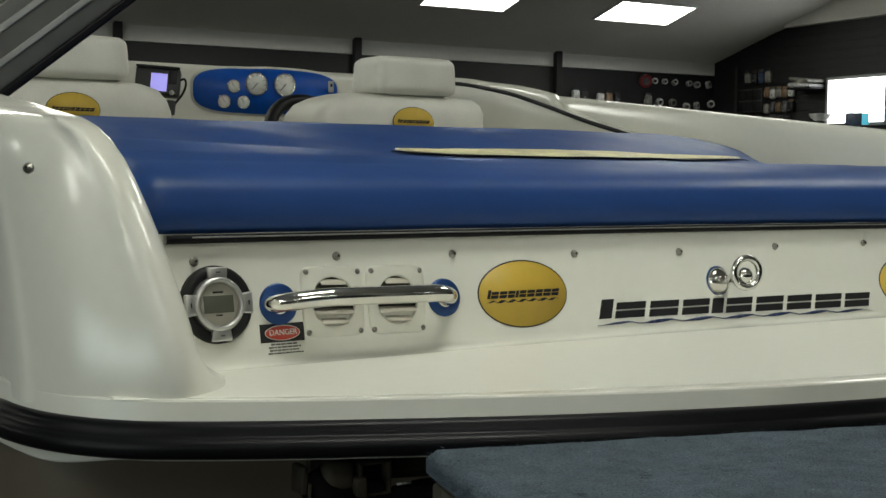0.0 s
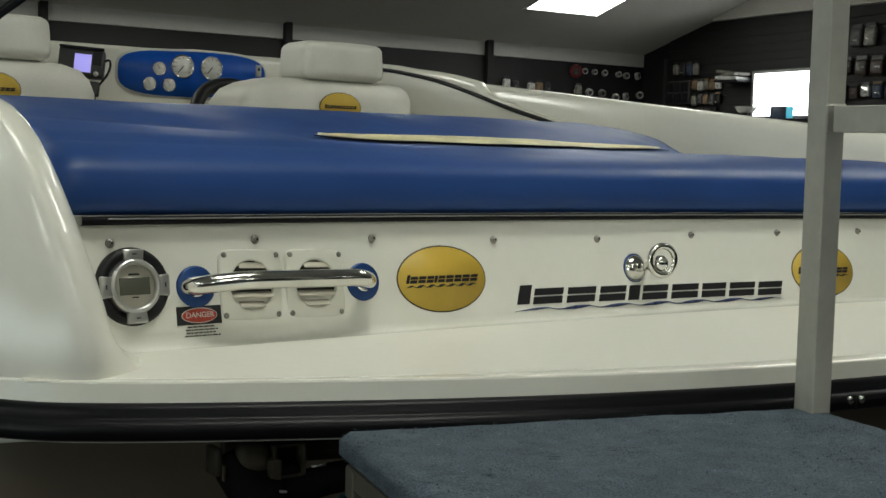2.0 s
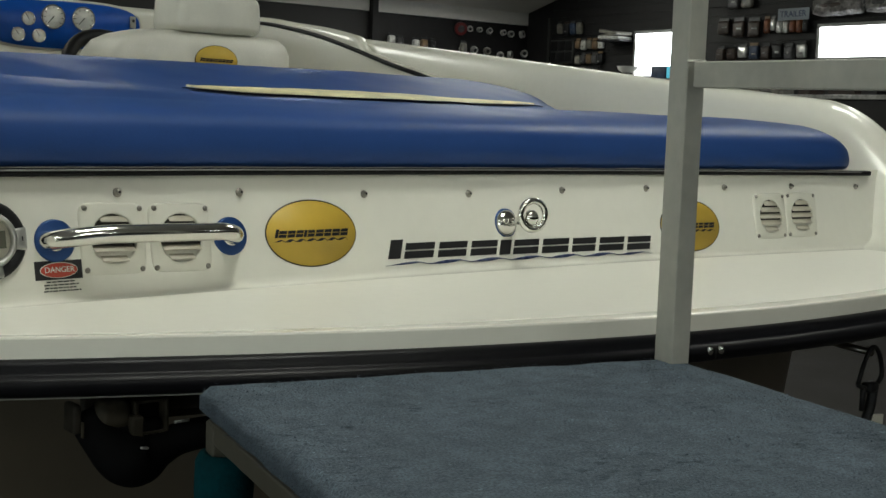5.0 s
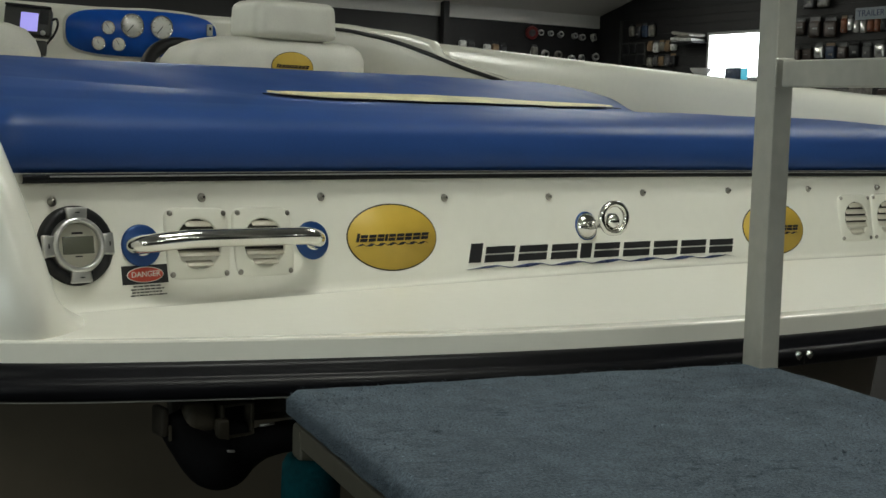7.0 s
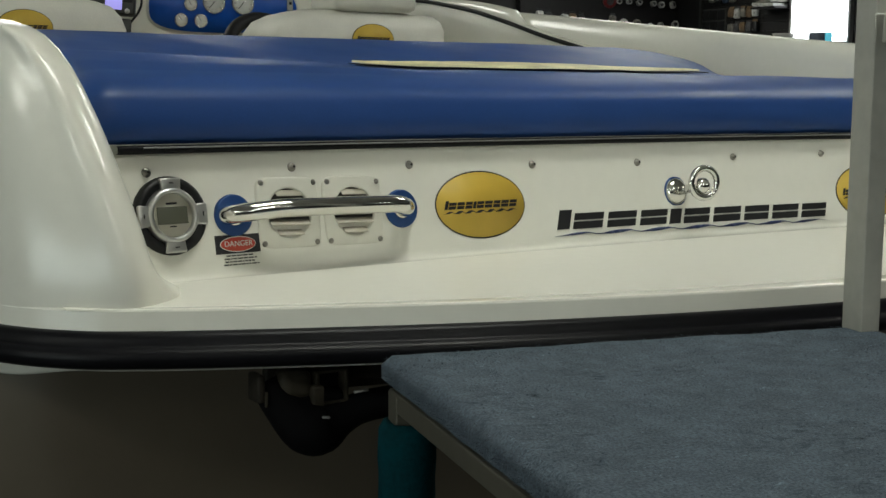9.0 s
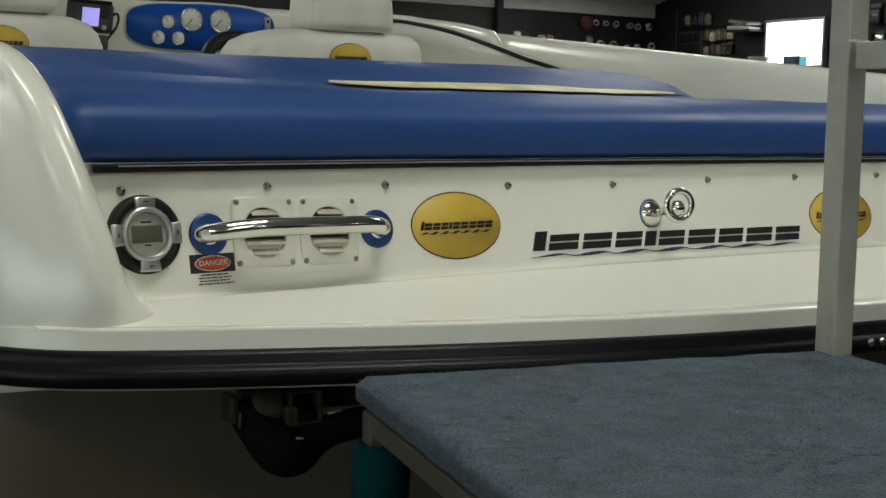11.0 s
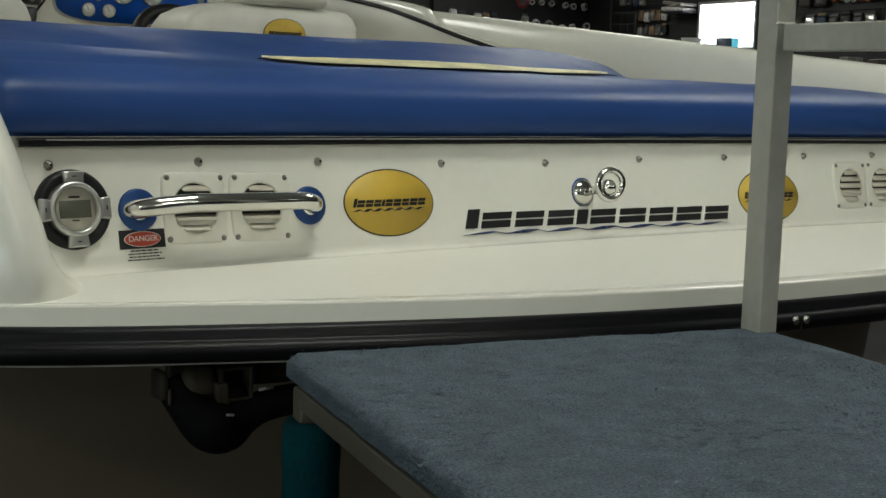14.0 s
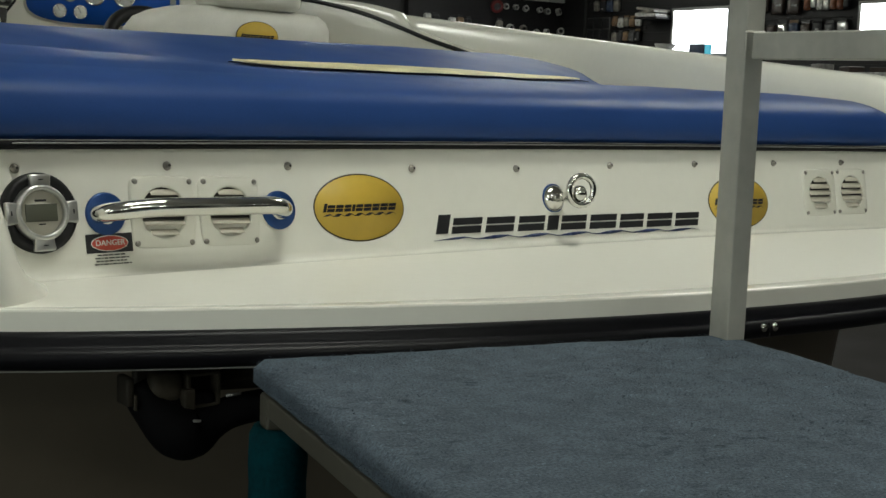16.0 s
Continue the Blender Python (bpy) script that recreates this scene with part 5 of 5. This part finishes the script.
def display_screen(v0, v1, z0, z1, foot):
    t = thing("wall_screen", "bright white wall screen in a thin grey frame", "screen", "bright wall screens", east((v0 + v1) / 2, (z0 + z1) / 2))
    w, h = v1 - v0, z1 - z0
    part("glass", box_bm(w, 0.03, h, (0, -0.06, 0), 0.002), SCREEN, t, "glowing white screen", smooth=False)
    for x, z, sx, sz in ((0, h / 2 + 0.018, w + 0.07, 0.036), (0, -h / 2 - 0.018, w + 0.07, 0.036), (-w / 2 - 0.018, 0, 0.036, h), (w / 2 + 0.018, 0, 0.036, h)):
        part("bezel", box_bm(sx, 0.06, sz, (x, -0.052, z), 0.006), GALV, t, smooth=False)
    part("back_box", box_bm(w * 0.9, 0.03, h * 0.8, (0, -0.015, 0), 0.004), BLACK, t, smooth=False)


display_screen(10.12, 10.98, zk(1.70), zk(2.015), True)
display_screen(7.0, 8.30, zk(1.805), zk(2.0), False)

CYAN_LIT = material("cyan_screen", (0.05, 0.25, 0.32), 0.3, emit=(0.12, 0.62, 0.80), strength=0.6)
mon = thing("desk_monitor", "small dark blue monitor in front of the bright screen", "monitor", m=ROOM @ pose(U1 - 0.35, 10.30, 0, 0, 0, -75))
part("case", box_bm(0.20, 0.04, 0.14, (0, 0, 1.955), 0.008), GOODS[4], mon)
part("lit_edge", box_bm(0.075, 0.03, 0.13, (0.135, 0.004, 1.955), 0.004), CYAN_LIT, mon, "lit pale cyan screen")
part("stand", box_bm(0.05, 0.05, 0.20, (0, 0.02, 1.805), 0.005), BLACK, mon)
part("keyboard", box_bm(0.30, 0.10, 0.02, (-0.22, -0.02, 1.896), 0.005), BLACK, mon)
part("keyboard_arm", box_bm(0.03, 0.03, 0.19, (-0.10, 0.01, 1.80), 0.004), BLACK, mon)
part("foot", box_bm(0.2, 0.16, 0.02, (0, 0.02, 1.706), 0.005), BLACK, mon)
cab = thing("wall_counter", "long dark counter along the display wall with a pale top", "counter", m=ROOM @ pose(U1 - 0.35, 8.6, 0))
part("carcass", box_bm(0.6, 6.6, 1.65, (0, 0, 0.825), 0.01), WALL_DARK, cab, smooth=False)
part("top", box_bm(0.66, 6.66, 0.045, (0, 0, 1.6735), 0.006), GOODS[7], cab, smooth=False)

# cartons and small goods along the counter
for k in range(9):
    v = 6.2 + 0.36 * k + rng.uniform(-0.06, 0.06)
    w, h = rng.uniform(0.16, 0.30), rng.uniform(0.05, 0.13)
    t = thing("counter_carton", "small mixed carton lying on the counter", "carton", "cartons on the counter", ROOM @ pose(U1 - 0.48, v, 1.696, 0, 0, rng.uniform(60, 120)))
    part("carton", box_bm(w, 0.16, h, (0, 0, h / 2), 0.005), GOODS[rng.choice((2, 7, 3, 1, 6, 0))], t, smooth=False)
    part("lid_flap", box_bm(w * 0.9, 0.15, 0.006, (0, 0, h + 0.003), 0.001), GOODS[rng.choice((2, 7, 3))], t, smooth=False)


def bowl_lamp():
    t = thing("white_bowl", "glossy white bowl on the counter", "bowl", m=ROOM @ pose(U1 - 0.42, 10.75, 1.696))
    prof = [(0.0, 0.0), (0.08, 0.0), (0.13, 0.05), (0.16, 0.12), (0.165, 0.125), (0.155, 0.118), (0.12, 0.055), (0.07, 0.012), (0, 0.012)]
    part("bowl", lathe_bm([(r * 0.8, z * 0.6 + 0.255) for r, z in prof], 28), WALL_BAND, t)
    part("stand", lathe_bm([(0.0, 0.255), (0.03, 0.255), (0.03, 0.02), (0.09, 0.0), (0, 0)], 20), BLACK, t)


bowl_lamp()

box_w = thing("carton_stack", "stack of loose white cartons on a bracket", "cartons", m=east(11.24, 2.42))
for k, (dx, dz, ww, an) in enumerate(((0.0, -0.03, 0.34, 3), (0.03, 0.005, 0.30, -6), (-0.05, 0.040, 0.22, 8))):
    part("carton", box_bm(ww, 0.26, 0.040, (dx, -0.18, dz), 0.012, turn=pose(0, 0, 0, 0, an, an)), GOODS[2 if k else 7], box_w, smooth=False)
part("bracket", box_bm(0.4, 0.30, 0.02, (0, -0.15, -0.065), 0.003), BLACK, box_w, smooth=False)

# reels of rope and flex on the front wall
for u0, u1, z, n in ((9.87, 10.95, 2.055, 7), (9.95, 10.95, 1.885, 6)):
    for k in range(n):
        u = u0 + (u1 - u0) * k / (n - 1)
        red = k == 0 and n == 7
        r = 0.085 if red else rng.uniform(0.034, 0.050)
        t = thing("red_reel" if red else "wall_reel", "round red reel hung on the dark wall" if red else "small pale round reel hung on the dark wall", "reel", "" if red else "pale wall reels",
                  north(u, zk(z) + rng.uniform(-0.03, 0.03)) @ pose(rng.uniform(-0.04, 0.04), -0.05, 0, 90 + rng.uniform(-20, 20), 0, rng.uniform(-30, 30)))
        part("rim", lathe_bm([(r * 0.55, 0.02), (r * 0.95, 0.025), (r, 0.015), (r, -0.03), (r * 0.55, -0.035)], 24), RED if red else GOODS[rng.choice((7, 2, 7))], t)
        part("hub", lathe_bm([(0, 0.012), (r * 0.3, 0.012), (r * 0.58, 0.016), (r * 0.58, -0.03)], 20), GOODS[6] if rng.random() < 0.6 else GOODS[3], t)
packet_row(north, 8.75, 10.0, zk(1.915), 0.12, 0.15, (2, 7, 5, 3, 6), "small goods on the front wall", "small pale packet on the dark wall", skip=0.25)

SIGN_GREY = material("pale_blue_sign", (0.24, 0.28, 0.32), 0.5, grain=0.05, scale=30)
# writing board over the trailer goods
sign = thing("trailer_sign", "small pale sign with dark lettering", "sign", m=east(8.61, 2.56) @ pose(0, -0.10, 0))
part("board", box_bm(0.40, 0.012, 0.125, (0, -0.03, 0), 0.002), SIGN_GREY, sign, smooth=False)
cu = bpy.data.curves.new("sign_text", "FONT")
cu.body, cu.size, cu.align_x, cu.align_y, cu.extrude = "TRAILER", 0.092, "CENTER", "CENTER", 0.001
tmp_ob = new("sign_text", cu)
tmp_me = bpy.data.meshes.new_from_object(tmp_ob.evaluated_get(bpy.context.evaluated_depsgraph_get()))
bpy.data.objects.remove(tmp_ob)
tmp_me.materials.clear()
tmp_me.materials.append(NAVY)
txt = new("sign_text", tmp_me)
txt.parent = sign
txt.matrix_basis = Matrix.Translation((0, -0.039, 0)) @ pose(0, 0, 0, 90, 0, 0)


# wide bags piled on the hooks over the bright screen
def bulky_bag(m, w, h, mat, band, label):
    t = thing("hanging_bag", label, "bag", "bags over the screen", m)
    b = cushion_bm(w, 0.12, h, 0.045, (0, -0.09, 0), 0.0, 0.02)
    for v in b.verts:
        v.co += 0.018 * noise.noise_vector(v.co * 14 + Vector((w * 9, h * 31, 0)))
    part("film", b, mat, t, "crinkled shiny film")
    part("paper_band", cushion_bm(w * 0.55, 0.125, h * 0.5, 0.03, (-w * 0.08, -0.094, 0.01), 0.0, 0.02), band, t)


CRINKLE = material("crinkled_film", (0.22, 0.21, 0.20), 0.22, grain=0.5, scale=22, bump=0.006, stain=0.5, stain_scale=9, spec=0.6)
for v, z, w, h, band in ((8.05, 2.79, 0.62, 0.13, 1), (7.45, 2.80, 0.50, 0.14, 0), (8.08, 2.615, 0.60, 0.16, 0), (7.50, 2.62, 0.48, 0.15, 3)):
    bulky_bag(east(v, z), w, h, CRINKLE, GOODS[band], "wide crinkled plastic bag of goods on the display wall")

cbox = thing("parts_cabinet", "dark grey parts cabinet on the wall by the corner", "cabinet", m=east(12.30, 2.255))
part("body", box_bm(0.44, 0.10, 0.30, (0, -0.05, 0), 0.008), GREY_PLASTIC, cbox)
for k in range(3):
    part("drawer", box_bm(0.125, 0.012, 0.12, (-0.14 + 0.14 * k, -0.106, 0.07), 0.004), BLACK, cbox)
    part("drawer", box_bm(0.125, 0.012, 0.12, (-0.14 + 0.14 * k, -0.106, -0.07), 0.004), BLACK, cbox)

# slatted boards of the display wall
east_wall = bpy.data.objects["wall_east"]
slat_mesh = None
for k in range(14):
    if slat_mesh is None:
        slat_ob = part("slat", box_bm(0.014, 5.9, 0.0975, (0, 0, 0), 0.0015, 1), WALL_DARK, east_wall, smooth=False)
        slat_mesh = slat_ob.data
    else:
        slat_ob = new("slat", slat_mesh)
        slat_ob.parent = east_wall
    slat_ob.location = (U1 - 0.0075, 9.65, 1.75 + 0.1 * k)
